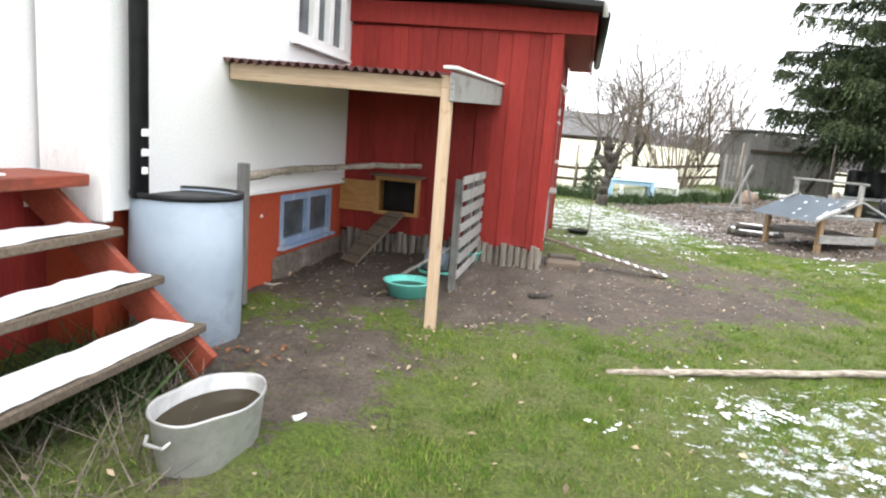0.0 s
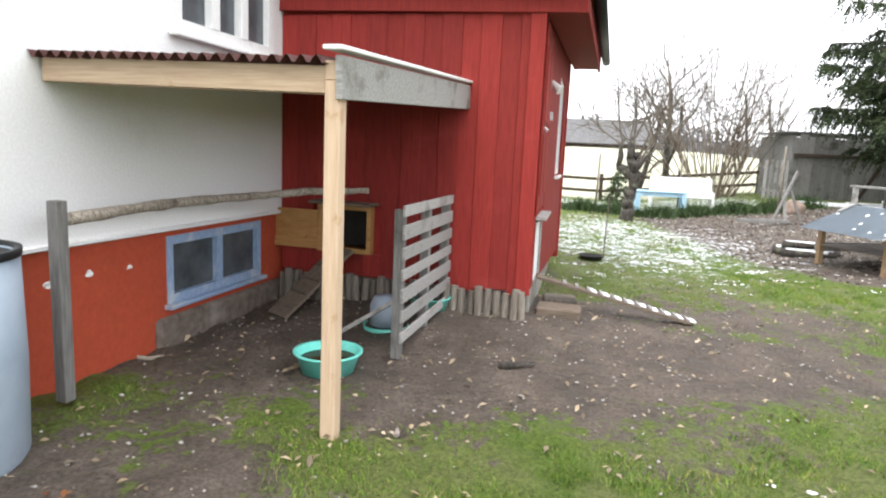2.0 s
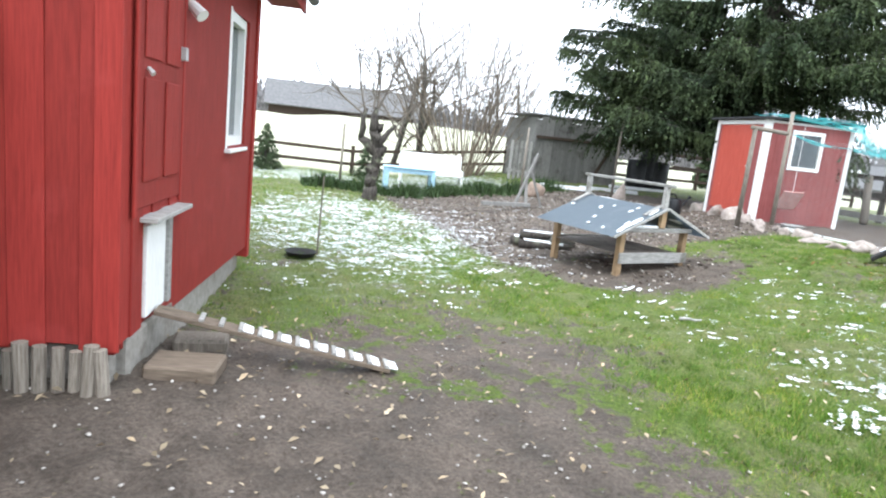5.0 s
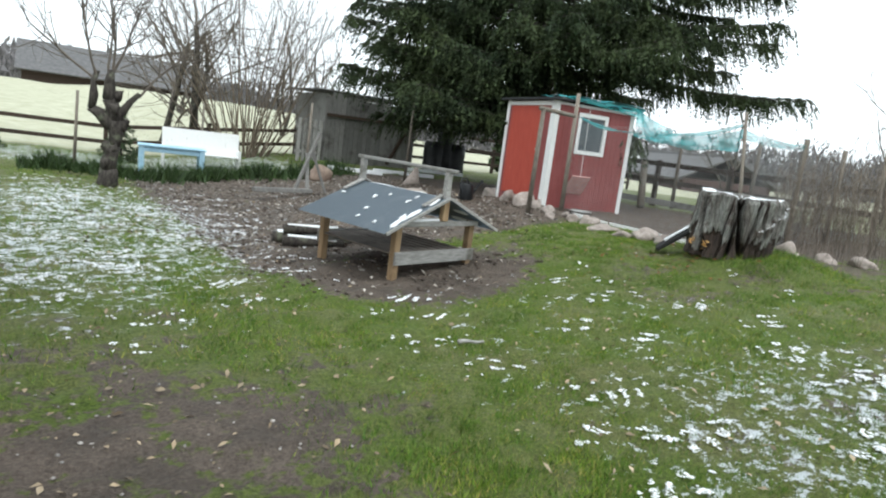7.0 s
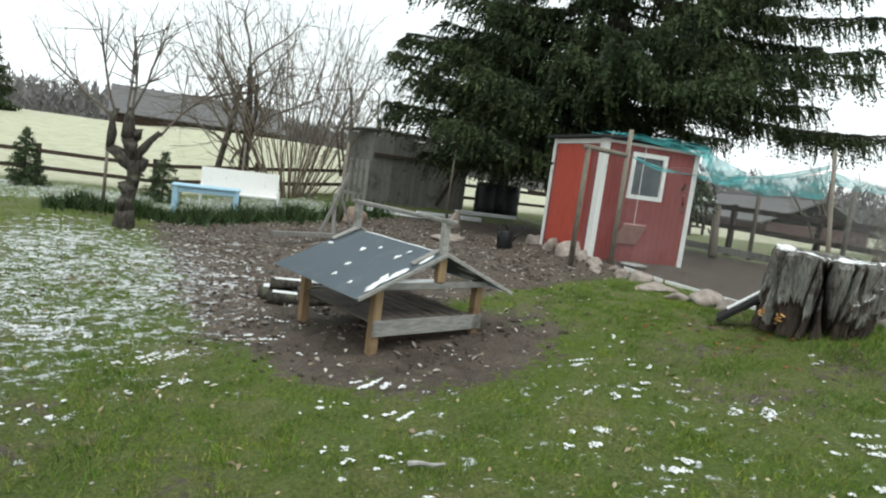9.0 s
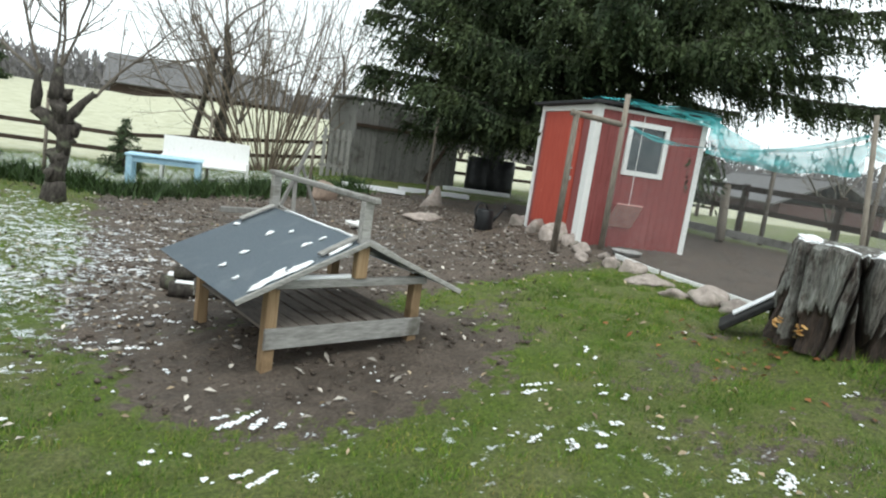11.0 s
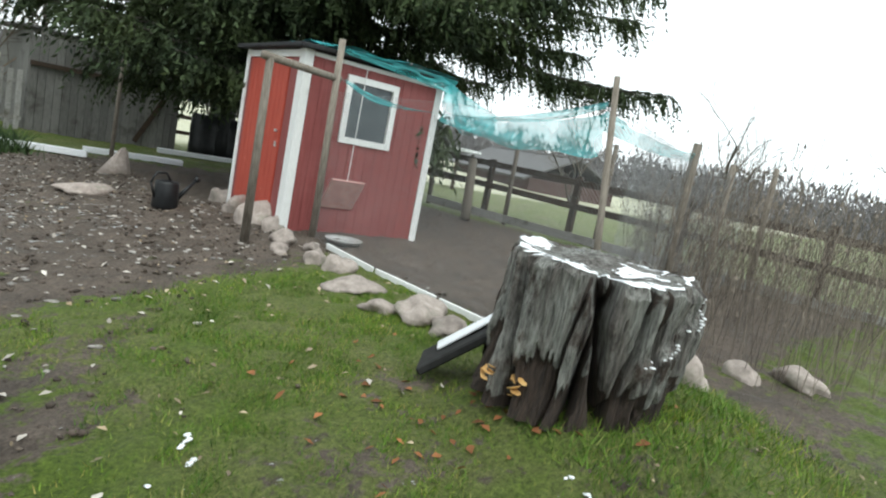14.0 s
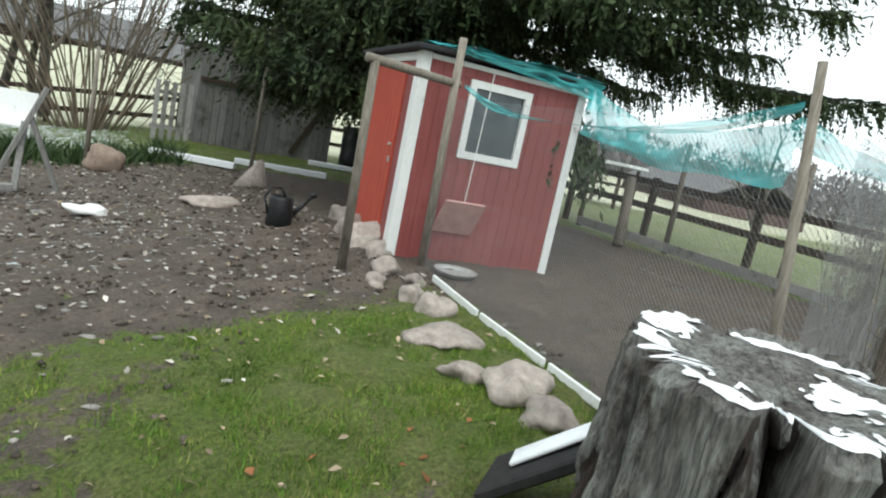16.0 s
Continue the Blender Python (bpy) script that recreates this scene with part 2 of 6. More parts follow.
BLADE, n_, l_, p_ = material("grass_blades")
isl = n_.new("ShaderNodeNewGeometry").outputs["Random Per Island"]
patch = noise_tex(n_, l_, 1.4, 4, 0.65)
gcol = ramp(n_, l_, isl, [(0.0, (0.04, 0.095, 0.01)), (0.45, (0.105, 0.2, 0.022)), (0.78, (0.175, 0.26, 0.04)), (1.0, (0.3, 0.26, 0.1))])
l_.new(mixc(n_, l_, 1.0, gcol, ramp(n_, l_, patch, [(0.32, (0.5, 0.55, 0.45)), (0.5, (0.95, 1.0, 0.9)), (0.68, (1.5, 1.3, 1.1))]), "MULTIPLY"), p_.inputs["Base Color"])
p_.inputs["Roughness"].default_value = 0.6
p_.inputs["Specular IOR Level"].default_value = 0.25

GROUND, n_, l_, p_ = material("lawn_mud_and_snow")


def attr(name):
    a = n_.new("ShaderNodeAttribute")
    a.attribute_name = name
    return a.outputs["Fac"]


fine, mid, wide = noise_tex(n_, l_, 42, 8, 0.78), noise_tex(n_, l_, 11, 5, 0.65), noise_tex(n_, l_, 1.6, 5, 0.6)
grass_c = mixc(n_, l_, ramp(n_, l_, wide, [(0.35, (0, 0, 0)), (0.65, (1, 1, 1))]), ramp(n_, l_, fine, [(0.36, (0.03, 0.052, 0.007)), (0.66, (0.145, 0.205, 0.028))]),
               ramp(n_, l_, fine, [(0.36, (0.055, 0.062, 0.02)), (0.66, (0.215, 0.225, 0.08))]))
broad = noise_tex(n_, l_, 2.6, 6, 0.7)
mud_c = mixc(n_, l_, ramp(n_, l_, broad, [(0.38, (0, 0, 0)), (0.62, (1, 1, 1))]), ramp(n_, l_, fine, [(0.34, (0.034, 0.027, 0.021)), (0.68, (0.13, 0.103, 0.083))]),
             ramp(n_, l_, fine, [(0.34, (0.07, 0.054, 0.043)), (0.68, (0.22, 0.178, 0.147))]))
field_c = ramp(n_, l_, wide, [(0.3, (0.38, 0.375, 0.25)), (0.7, (0.54, 0.54, 0.41))])
mud_f = ramp(n_, l_, mathn(n_, l_, "ADD", attr("mud"), mathn(n_, l_, "MULTIPLY", mathn(n_, l_, "SUBTRACT", mathn(n_, l_, "ADD", mid, wide), 1.0), 1.7)), [(0.42, (0, 0, 0)), (0.6, (1, 1, 1))])
base_c = mixc(n_, l_, mud_f, grass_c, mud_c)
base_c = mixc(n_, l_, attr("field"), base_c, field_c)
streak = noise_tex(n_, l_, 4.5, 6, 0.8, (1.0, 1.6, 1))
snow_f = ramp(n_, l_, mathn(n_, l_, "ADD", attr("snow"), mathn(n_, l_, "MULTIPLY", mathn(n_, l_, "SUBTRACT", mathn(n_, l_, "ADD", mathn(n_, l_, "ADD", streak, mid), mathn(n_, l_, "MULTIPLY", fine, 0.7)), 1.35), 1.6)), [(0.57, (0, 0, 0)), (0.68, (1, 1, 1))])
base_c = mixc(n_, l_, snow_f, base_c, (0.62, 0.66, 0.68))
l_.new(base_c, p_.inputs["Base Color"])
l_.new(ramp(n_, l_, broad, [(0.35, (0.55,) * 3), (0.6, (0.92,) * 3)]), p_.inputs["Roughness"])
p_.inputs["Specular IOR Level"].default_value = 0.3
bmp = n_.new("ShaderNodeBump")
bmp.inputs["Strength"].default_value, bmp.inputs["Distance"].default_value = 1.0, 0.045
l_.new(mathn(n_, l_, "ADD", mid, mathn(n_, l_, "MULTIPLY", fine, 0.5)), bmp.inputs["Height"])
l_.new(bmp.outputs["Normal"], p_.inputs["Normal"])


# ---- building helpers ----
def cube(bm, size, m=Matrix(), bevel=0.0):
    r = bmesh.ops.create_cube(bm, size=1, matrix=m @ Matrix.Diagonal((*size, 1)))
    if bevel:
        edges = list({e for v in r["verts"] for e in v.link_edges})
        bmesh.ops.bevel(bm, geom=edges, offset=bevel, segments=1, affect="EDGES")
    return bm


def box(x0, x1, y0, y1, z0, z1, bevel=0.004, bm=None):
    return cube(bm or bmesh.new(), (x1 - x0, y1 - y0, z1 - z0), pose((x0 + x1) / 2, (y0 + y1) / 2, (z0 + z1) / 2), bevel)


def beam(p0, p1, w, h, bevel=0.004, bm=None, twist=0.0):
    """A squared timber from p0 to p1, w wide and h high, its width level."""
    p0, p1 = Vector(p0), Vector(p1)
    d = p1 - p0
    q = d.to_track_quat("X", "Z").to_matrix().to_4x4()
    return cube(bm or bmesh.new(), (d.length, w, h), Matrix.Translation((p0 + p1) / 2) @ q @ pose(0, 0, 0, twist), bevel)


def limb(p0, p1, r0, r1, seg=10, bm=None):
    p0, p1 = Vector(p0), Vector(p1)
    d = p1 - p0
    q = d.to_track_quat("Z", "Y").to_matrix().to_4x4()
    bm = bm or bmesh.new()
    bmesh.ops.create_cone(bm, cap_ends=True, segments=seg, radius1=r0, radius2=r1, depth=d.length, matrix=Matrix.Translation((p0 + p1) / 2) @ q)
    return bm


def roughen(bm, amount, scale, seed=0.0, axis=None):
    for v in bm.verts:
        d = noise.noise_vector(v.co * scale + Vector((seed, seed * 1.7, seed * 0.3))) * amount
        v.co += d
    return bm


def lathe(profile, seg=28, bm=None, sx=1.0, sy=1.0):
    """A turned shell from (radius, z) pairs."""
    bm = bm or bmesh.new()
    rings = [[bm.verts.new((r * sx * math.cos(k * math.tau / seg), r * sy * math.sin(k * math.tau / seg), z)) for k in range(seg)] for r, z in profile]
    for a, b in zip(rings, rings[1:]):
        for k in range(seg):
            bm.faces.new((a[k], a[(k + 1) % seg], b[(k + 1) % seg], b[k]))
    return bm


def rock(size, seed, sub=2, rough=0.22):
    bm = bmesh.new()
    bmesh.ops.create_icosphere(bm, subdivisions=sub, radius=0.5)
    for v in bm.verts:
        k = 1 + rough * noise.noise(v.co * 2.2 + Vector((seed * 3.1, seed, 0))) * 2 + 0.06 * noise.noise(v.co * 7 + Vector((seed, 0, 0)))
        v.co = Vector((v.co.x * size[0] * k, v.co.y * size[1] * k, v.co.z * size[2] * k))
    return bm


def mesh_of(name, bm, mat, smooth=False):
    me = bpy.data.meshes.new(name)
    bmesh.ops.recalc_face_normals(bm, faces=bm.faces)
    bm.to_mesh(me)
    bm.free()
    me.materials.append(mat)
    if smooth:
        me.polygons.foreach_set("use_smooth", [True] * len(me.polygons))
    return me


def part(name, bm, mat, parent, label="", smooth=False):
    ob = new(name, mesh_of(name, bm, mat, smooth))
    ob.parent = parent
    return tagged(ob, label)


def thing(name, m, label, category, group="", kind=""):
    ob = new(name)
    ob.matrix_basis = m
    return tagged(ob, label, category, group, kind)


def solid(name, bm, mat, m, label, category, group="", kind="", smooth=False):
    ob = new(name, mesh_of(name, bm, mat, smooth))
    ob.matrix_basis = m
    return tagged(ob, label, category, group, kind)


def raw_mesh(name, verts, faces, mat, smooth=False):
    """A mesh from numpy arrays; every face has the same number of corners."""
    me = bpy.data.meshes.new(name)
    verts, faces = np.asarray(verts, np.float32), np.asarray(faces, np.int32)
    k = faces.shape[1]
    me.vertices.add(len(verts))
    me.vertices.foreach_set("co", verts.ravel())
    me.loops.add(faces.size)
    me.loops.foreach_set("vertex_index", faces.ravel())
    me.polygons.add(len(faces))
    me.polygons.foreach_set("loop_start", np.arange(0, faces.size, k, dtype=np.int32))
    if smooth:
        me.polygons.foreach_set("use_smooth", np.ones(len(faces), dtype=bool))
    me.update(calc_edges=True)
    me.materials.append(mat)
    return me


def wall_cells(u0, u1, z0, z1, t0, t1, holes, flip=False):
    """A wall along x (or along y with flip), with openings cut right through."""
    us = sorted({u0, u1, *[h[0] for h in holes], *[h[1] for h in holes]})
    zs = sorted({z0, z1, *[h[2] for h in holes], *[h[3] for h in holes]})
    bm = bmesh.new()
    for a, b in zip(us, us[1:]):
        for c, d in zip(zs, zs[1:]):
            if any(h[0] <= a and b <= h[1] and h[2] <= c and d <= h[3] for h in holes):
                continue
            if flip:
                box(t0, t1, a, b, c, d, 0, bm)
            else:
                box(a, b, t0, t1, c, d, 0, bm)
    bmesh.ops.remove_doubles(bm, verts=bm.verts, dist=0.0005)
    seen = {}
    for f in bm.faces:
        seen.setdefault(tuple(round(k, 3) for k in f.calc_center_median()), []).append(f)
    bmesh.ops.delete(bm, geom=[f for fs in seen.values() if len(fs) > 1 for f in fs], context="FACES")
    return bm


# ---- ground ----
def step(a, b, v):
    t = np.clip((np.asarray(v, float) - a) / (b - a), 0, 1)
    return t * t * (3 - 2 * t)


def height(x, y):
    """The lie of the land: a yard that climbs towards the coop, and a field that rises beyond the fence."""
    x, y = np.asarray(x, float), np.asarray(y, float)
    z = 0.05 + 0.6 * step(4.6, 11.5, x) - 0.022 * (np.clip(y, 6, 16) - 9.5) * step(3, 7, x)
    z = z + 0.09 * step(1.3, 0.5, np.hypot((x - 12.1) / 1.6, (y - 14.3) / 1.6))
    z = z + 0.13 * step(1.35, 0.6, np.hypot((x - 10.2) / 0.75, (y - 8.95) / 0.72))
    z = z + 0.03 * step(2.2, 0.8, np.hypot(x - 0.1, y - 5.0))
    z = z + 0.1 * step(1.6, 0.5, np.hypot((x - 0.4) / 1.4, (y - 7.35) / 0.85))
    z = z + 0.05 * np.clip(y - 30, 0, 45) * step(60, 25, x)
    z = z - 0.35 * step(19, 40, x)
    bumps = 0.012 * np.sin(x * 2.3 + 1.7 * np.sin(y * 1.1)) * np.sin(y * 1.9 + 0.6 * x)
    return z + bumps


def gz(x, y):
    return float(height(x, y))


def blob(x, y, cx, cy, rx, ry, soft=0.5):
    d = np.sqrt(((x - cx) / rx) ** 2 + ((y - cy) / ry) ** 2)
    return step(1 + soft, 1 - soft, d)


def mud_at(x, y):
    m = np.maximum(blob(x, y, 0.4, 6.65, 3.0, 1.85), 0.8 * blob(x, y, 2.3, 6.5, 1.9, 1.15))
    m = np.maximum(m, 0.75 * blob(x, y, -0.9, 3.8, 0.8, 1.3))
    m = np.maximum(m, blob(x, y, 6.7, 10.7, 1.5, 1.2))
    m = np.maximum(m, 0.3 * step(0.1, 0.7, np.sin(x * 1.1 + 0.8 * np.sin(y * 0.9)) * np.sin(y * 1.3 + 0.7 * np.sin(x * 1.2)) + 0.35))
    m = np.maximum(m, 0.68 * blob(x, y, 3.2, 7.7, 1.5, 1.1, 0.7))
    m = np.maximum(m, 0.55 * blob(x, y, 11.8, 8.5, 1.3, 0.8, 0.5))
    bed = step(4.4, 5.4, x - 0.0 * y) * step(11.2, 12.6, y + 0.35 * (8 - np.minimum(x, 8)) - 0.25 * np.maximum(x - 8.4, 0)) * step(20.6, 19.4, y)
    m = np.maximum(m, bed * step(16, 14, x))
    run = step(10.75, 11.0, x - 0.15 * (y - 10)) * step(17.8, 17.2, x) * step(8.6, 9.4, y) * step(19, 17, y)
    return np.maximum(m, run)


def snow_at(x, y):
    s = 0.56 * blob(x, y, 3.55, 14.0, 2.4, 4.6, 0.5)
    s = np.maximum(s, 0.55 * blob(x, y, 2.6, 2.9, 1.5, 1.3, 0.5))
    s = np.maximum(s, 0.5 * blob(x, y, 7.0, 6.4, 1.8, 1.2, 0.6))
    s = np.maximum(s, 0.31 * blob(x, y, 7.0, 8.2, 2.2, 2.0, 0.5))
    s = np.maximum(s, 0.58 * step(20.2, 21.5, y) * step(27, 25, y) * step(11, 9, x))
    s = np.maximum(s, 0.27 * step(17.6, 19, x))
    s = np.maximum(s, 0.3 * blob(x, y, 7.5, 15.5, 3.5, 3.0, 0.4))
    return s


def field_at(x, y):
    return np.maximum(step(26.2, 27.2, y), 0.13 * step(17.6, 18.6, x))


def axis(lo, hi, near0, near1, fine_step):
    inner = np.arange(near0, near1 + 1e-6, fine_step)
    down, up, d = [near0], [near1], fine_step
    while down[-1] > lo:
        d *= 1.22
        down.append(down[-1] - d)
    d = fine_step
    while up[-1] < hi:
        d *= 1.22
        up.append(up[-1] + d)
    return np.concatenate([down[:0:-1], inner, up[1:]])


gx, gy = axis(-900, 900, -3.5, 18.0, 0.07), axis(-900, 900, 0.0, 21.0, 0.07)
GX, GY = np.meshgrid(gx, gy)
GZ = height(GX, GY)
near = step(30, 18, np.hypot(GX - 7, GY - 9))
rough_rng = np.random.default_rng(4)
lumps = rough_rng.normal(0, 1, GX.shape)
for _ in range(2):
    lumps = (lumps + np.roll(lumps, 1, 0) + np.roll(lumps, -1, 0) + np.roll(lumps, 1, 1) + np.roll(lumps, -1, 1)) / 5 * 1.7
GZ = GZ + near * (0.0065 * lumps + 0.018 * np.sin(GX * 11 + 2.1 * np.sin(GY * 7)) * np.sin(GY * 13 + 1.9 * np.sin(GX * 8)))
gv = np.stack([GX.ravel(), GY.ravel(), GZ.ravel()], 1)
nx, ny = len(gx), len(gy)
ii, jj = np.meshgrid(np.arange(nx - 1), np.arange(ny - 1))
k0 = (jj * nx + ii).ravel()
gme = raw_mesh("ground", gv, np.stack([k0, k0 + 1, k0 + nx + 1, k0 + nx], 1), GROUND, True)
for key, fn in (("mud", mud_at), ("snow", snow_at), ("field", field_at)):
    gme.attributes.new(key, "FLOAT", "POINT").data.foreach_set("value", fn(GX, GY).ravel().astype(np.float32))
tagged(new("ground", gme), "patchy lawn with mud, dead leaves and melting snow", "ground", kind="structure")


# ---- the white house with its red annex; local x to the right, y along the long wall ----
HOUSE = pose(-1.24, 7.59, 0, 0, 0, -11.5)


def hp(a, b, z):
    return HOUSE @ Vector((a, b, z))


house = thing("house", HOUSE, "white rendered house on a red-orange painted plinth", "house", kind="structure")
UPWIN, CELWIN = (-1.55, -0.2, 2.3, 3.45), (-1.62, -0.36, 0.36, 0.86)
part("wall", wall_cells(-3.9, 4.5, 0.92, 5.2, -0.3, 0.0, [UPWIN], True), STUCCO, house)
part("wall", box(-0.75, -0.45, -11, -3.905, 0.92, 5.2, 0), STUCCO, house)
part("wall", box(-0.75, -0.002, -3.9, -3.6, 0.92, 5.2, 0), STUCCO, house)
part("wall", box(-7.0, -0.76, -11, -10.7, 0.0, 5.2, 0), STUCCO, house)
part("wall", box(-7.0, -0.31, 4.2, 4.5, 0.0, 5.2, 0), STUCCO, house)
part("wall", box(-7.3, -7.0, -11, 4.5, 0.0, 5.2, 0), STUCCO, house)
part("plinth", wall_cells(-2.85, 4.5, -0.1, 0.92, -0.3, -0.02, [CELWIN], True), ORANGE, house)
part("plinth", box(-0.75, -0.47, -11, -3.9, 0.0, 0.92, 0), REDWOOD, house, "dark red boarded plinth behind the steps")
part("plinth", box(-0.3, -0.13, -3.9, -2.85, -0.1, 0.92, 0), ORANGE, house)
part("plinth", box(-0.47, -0.302, -3.9, -3.7, -0.1, 0.92, 0), ORANGE, house)
part("skirting", box(-0.28, 0.02, -1.75, 0, -0.2, 0.27, 0.03), SPLASHED, house, "mud-splashed grey concrete footing")
part("ledge", box(-0.02, 0.035, -3.6, -0.01, 0.905, 0.935, 0.006), STUCCO, house)
part("roof", beam((-3.65, -11.4, 5.3), (-3.65, 4.9, 5.3), 7.6, 0.2), TARFELT, house)
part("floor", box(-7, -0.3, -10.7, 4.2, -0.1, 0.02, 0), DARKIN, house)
for k in range(5):
    spot = bmesh.new()
    bmesh.ops.create_icosphere(spot, subdivisions=2, radius=0.03, matrix=pose(-0.018, -2.62 + 0.32 * k - (0.02 if k % 2 else 0), 0.7 + 0.015 * math.sin(k * 2), 0, 0, 0) @ Matrix.Diagonal((0.15, 1.0, 0.7, 1)))
    if k < 3:
        part("paint_patch", roughen(spot, 0.012, 40, k), STUCCO, house, "pale patch of flaked paint")
    else:
        spot.free()


def casement(parent, name, y0, y1, z0, z1, x, w, mat, panes, depth=0.06, sill=True, label="", glass=GLASS):
    """A window in the plane x, facing +x: outer frame, mullions and panes."""
    win = part(name, wall_cells(y0, y1, z0, z1, x - depth, x, [(y0 + w, y1 - w, z0 + w, z1 - w)], True), mat, parent, label)
    n = panes
    inner = (y1 - y0 - 2 * w)
    for k in range(1, n):
        yc = y0 + w + inner * k / n
        part("mullion", box(x - depth + 0.003, x + 0.008, yc - w * 0.55, yc + w * 0.55, z0 + w, z1 - w, 0.003), mat, win)
    for k in range(n):
        ya, yb = y0 + w + inner * k / n, y0 + w + inner * (k + 1) / n
        pane = part("pane", box(x - depth * 0.6 - 0.004, x - depth * 0.6, ya, yb, z0 + w, z1 - w, 0), glass, win)
        pane.visible_shadow = False
    if sill:
        part("sill", box(x - 0.02, x + 0.05, y0 - 0.03, y1 + 0.03, z0 - 0.035, z0 - 0.003, 0.005), mat, win)
    return win


casement(house, "window", *UPWIN, 0.03, 0.09, WHITEPAINT, 3, 0.1, glass=OPAQUEPANE)
casement(house, "window", *CELWIN, -0.01, 0.065, BLUEPAINT, 2, 0.07, label="flaking blue cellar window", glass=OPAQUEPANE)
part("downpipe", limb((0.08, -3.74, 1.0), (0.08, -3.74, 5.1), 0.055, 0.055, 16), BLACKPL, house, "black downpipe with scraped marks", True)
for k, zz in enumerate((1.15, 1.26, 1.38)):
    part("tape_mark", box(0.118, 0.138, -3.775, -3.73 + 0.01 * k, zz, zz + 0.045, 0.004), WHITEPAINT, house, "white scuff on the pipe")
part("board_end", box(-0.42, 0.03, -3.98, -3.9, 0.86, 2.6, 0.01), WHITEPAINT, house)

# red annex
annex = thing("annex", HOUSE, "falu red board-clad annex with white window", "annex", kind="structure")
AW, AL = 2.39, 3.3
HATCH = (0.46, 0.9, 0.62, 0.98)
SWIN, POP = (2.22, 2.93, 1.34, 2.44), (0.38, 0.85, 0.4, 0.94)
part("wall", wall_cells(0.0, AW - 0.02, 0.38, 3.0, 0.02, 0.12, [HATCH]), REDWOOD, annex)
part("wall", wall_cells(0.121, AL, 0.3, 2.95, AW - 0.12, AW - 0.02, [SWIN, POP], True), REDWOOD, annex)
part("wall", box(0.0, AW, AL - 0.1, AL, 0.2, 2.95, 0), REDWOOD, annex)
part("footing", box(0.05, AW - 0.05, 0.04, 0.14, -0.2, 0.38, 0), CONCRETE, annex)
part("footing", box(AW - 0.14, AW + 0.02, 0.15, AL + 0.03, -0.2, 0.36, 0.02), CONCRETE, annex, "grey concrete footing")
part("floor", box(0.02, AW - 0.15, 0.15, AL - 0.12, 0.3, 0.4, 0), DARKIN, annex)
roof_bm = beam((-0.02, 1.75, 3.17), (AW + 0.4, 1.75, 2.965), 4.15, 0.07, 0.01)
part("roof", roof_bm, TARFELT, annex)
part("fascia", beam((0.0, -0.05, 2.87), (AW + 0.36, -0.05, 2.82), 0.03, 0.24, 0.004), REDWOOD, annex)
part("fascia", box(AW + 0.33, AW + 0.36, -0.03, 3.82, 2.72, 2.93, 0.004), REDWOOD, annex)
part("soffit", box(AW + 0.001, AW + 0.328, -0.03, 3.8, 2.76, 2.78, 0), REDWOOD, annex)
gut = bmesh.new()
limb((AW + 0.43, -0.1, 2.9), (AW + 0.43, 3.85, 2.87), 0.055, 0.055, 12, gut)
part("gutter", gut, BLACKPL, annex, "dark half-round gutter", True)
part("gutter_end", limb((AW + 0.43, -0.12, 2.88), (AW + 0.43, -0.12, 3.2), 0.03, 0.03, 10), WHITEPAINT, annex, "white pipe end", True)

# stairs
stairs = thing("stairs", HOUSE, "red-brown stained open wooden steps with snow on the treads", "stairs")
TREADS = [(0.74, 0.36), (0.47, 0.61), (0.2, 0.86)]
for a, z in TREADS:
    tr = part("tread", box(a - 0.3, a, -6.3, -4.03, z - 0.05, z, 0.008), BROWNWOOD, stairs, "wet dark brown tread")
    sn = bmesh.new()
    cube(sn, (0.27, 2.1, 0.016), pose(a - 0.15, -5.18, z + 0.01), 0.006)
    bmesh.ops.subdivide_edges(sn, edges=[e for e in sn.edges if e.calc_length() > 0.2], cuts=24, use_grid_fill=True)
    part("snow_cover", roughen(sn, 0.012, 9, a), SNOW, tr, "thin wet snow", True)
part("landing", box(-0.5, -0.02, -6.3, -4.03, 1.08, 1.15, 0.008), REDSTAIN, stairs)
part("landing_snow", roughen(box(-0.44, -0.1, -6.2, -4.5, 1.15, 1.165, 0.004), 0.006, 8), SNOW, stairs, "thin wet snow", True)
for yb in (-4.1, -6.25):
    part("stringer", beam((0.78, yb, 0.12), (-0.36, yb, 1.07), 0.05, 0.2), REDSTAIN, stairs)
part("riser_panel", box(-0.44, -0.41, -6.3, -4.1, 0.05, 1.07, 0.004), REDWOOD, stairs)

# ---- canopy ----
canopy = thing("canopy", HOUSE, "lean-to of new pine under dark red corrugated sheets", "canopy")
part("post", box(1.7, 1.78, -2.65, -2.57, 0.0, 1.86, 0.005), NEWPINE, canopy)
part("front_beam", beam((0.02, -2.6, 1.9), (1.71, -2.6, 1.865), 0.048, 0.13), PINEX, canopy)
part("inner_beam", beam((0.02, -2.3, 1.91), (1.71, -2.3, 1.88), 0.048, 0.12), PINEX, canopy)
part("side_beam", beam((1.785, -2.68, 1.87), (1.785, -0.01, 2.02), 0.035, 0.2), GREYWOOD, canopy, "weathered grey side board")
part("post_head", box(1.7, 1.78, -2.65, -2.57, 1.861, 1.95, 0.004), NEWPINE, canopy)
for k in range(3):
    part("rafter", beam((0.05 + 0.55 * k, -2.57, 1.925), (0.05 + 0.55 * k, -0.02, 2.1), 0.045, 0.06), GREYWOOD, canopy)
cs = bmesh.new()
cols = 110
prev = None
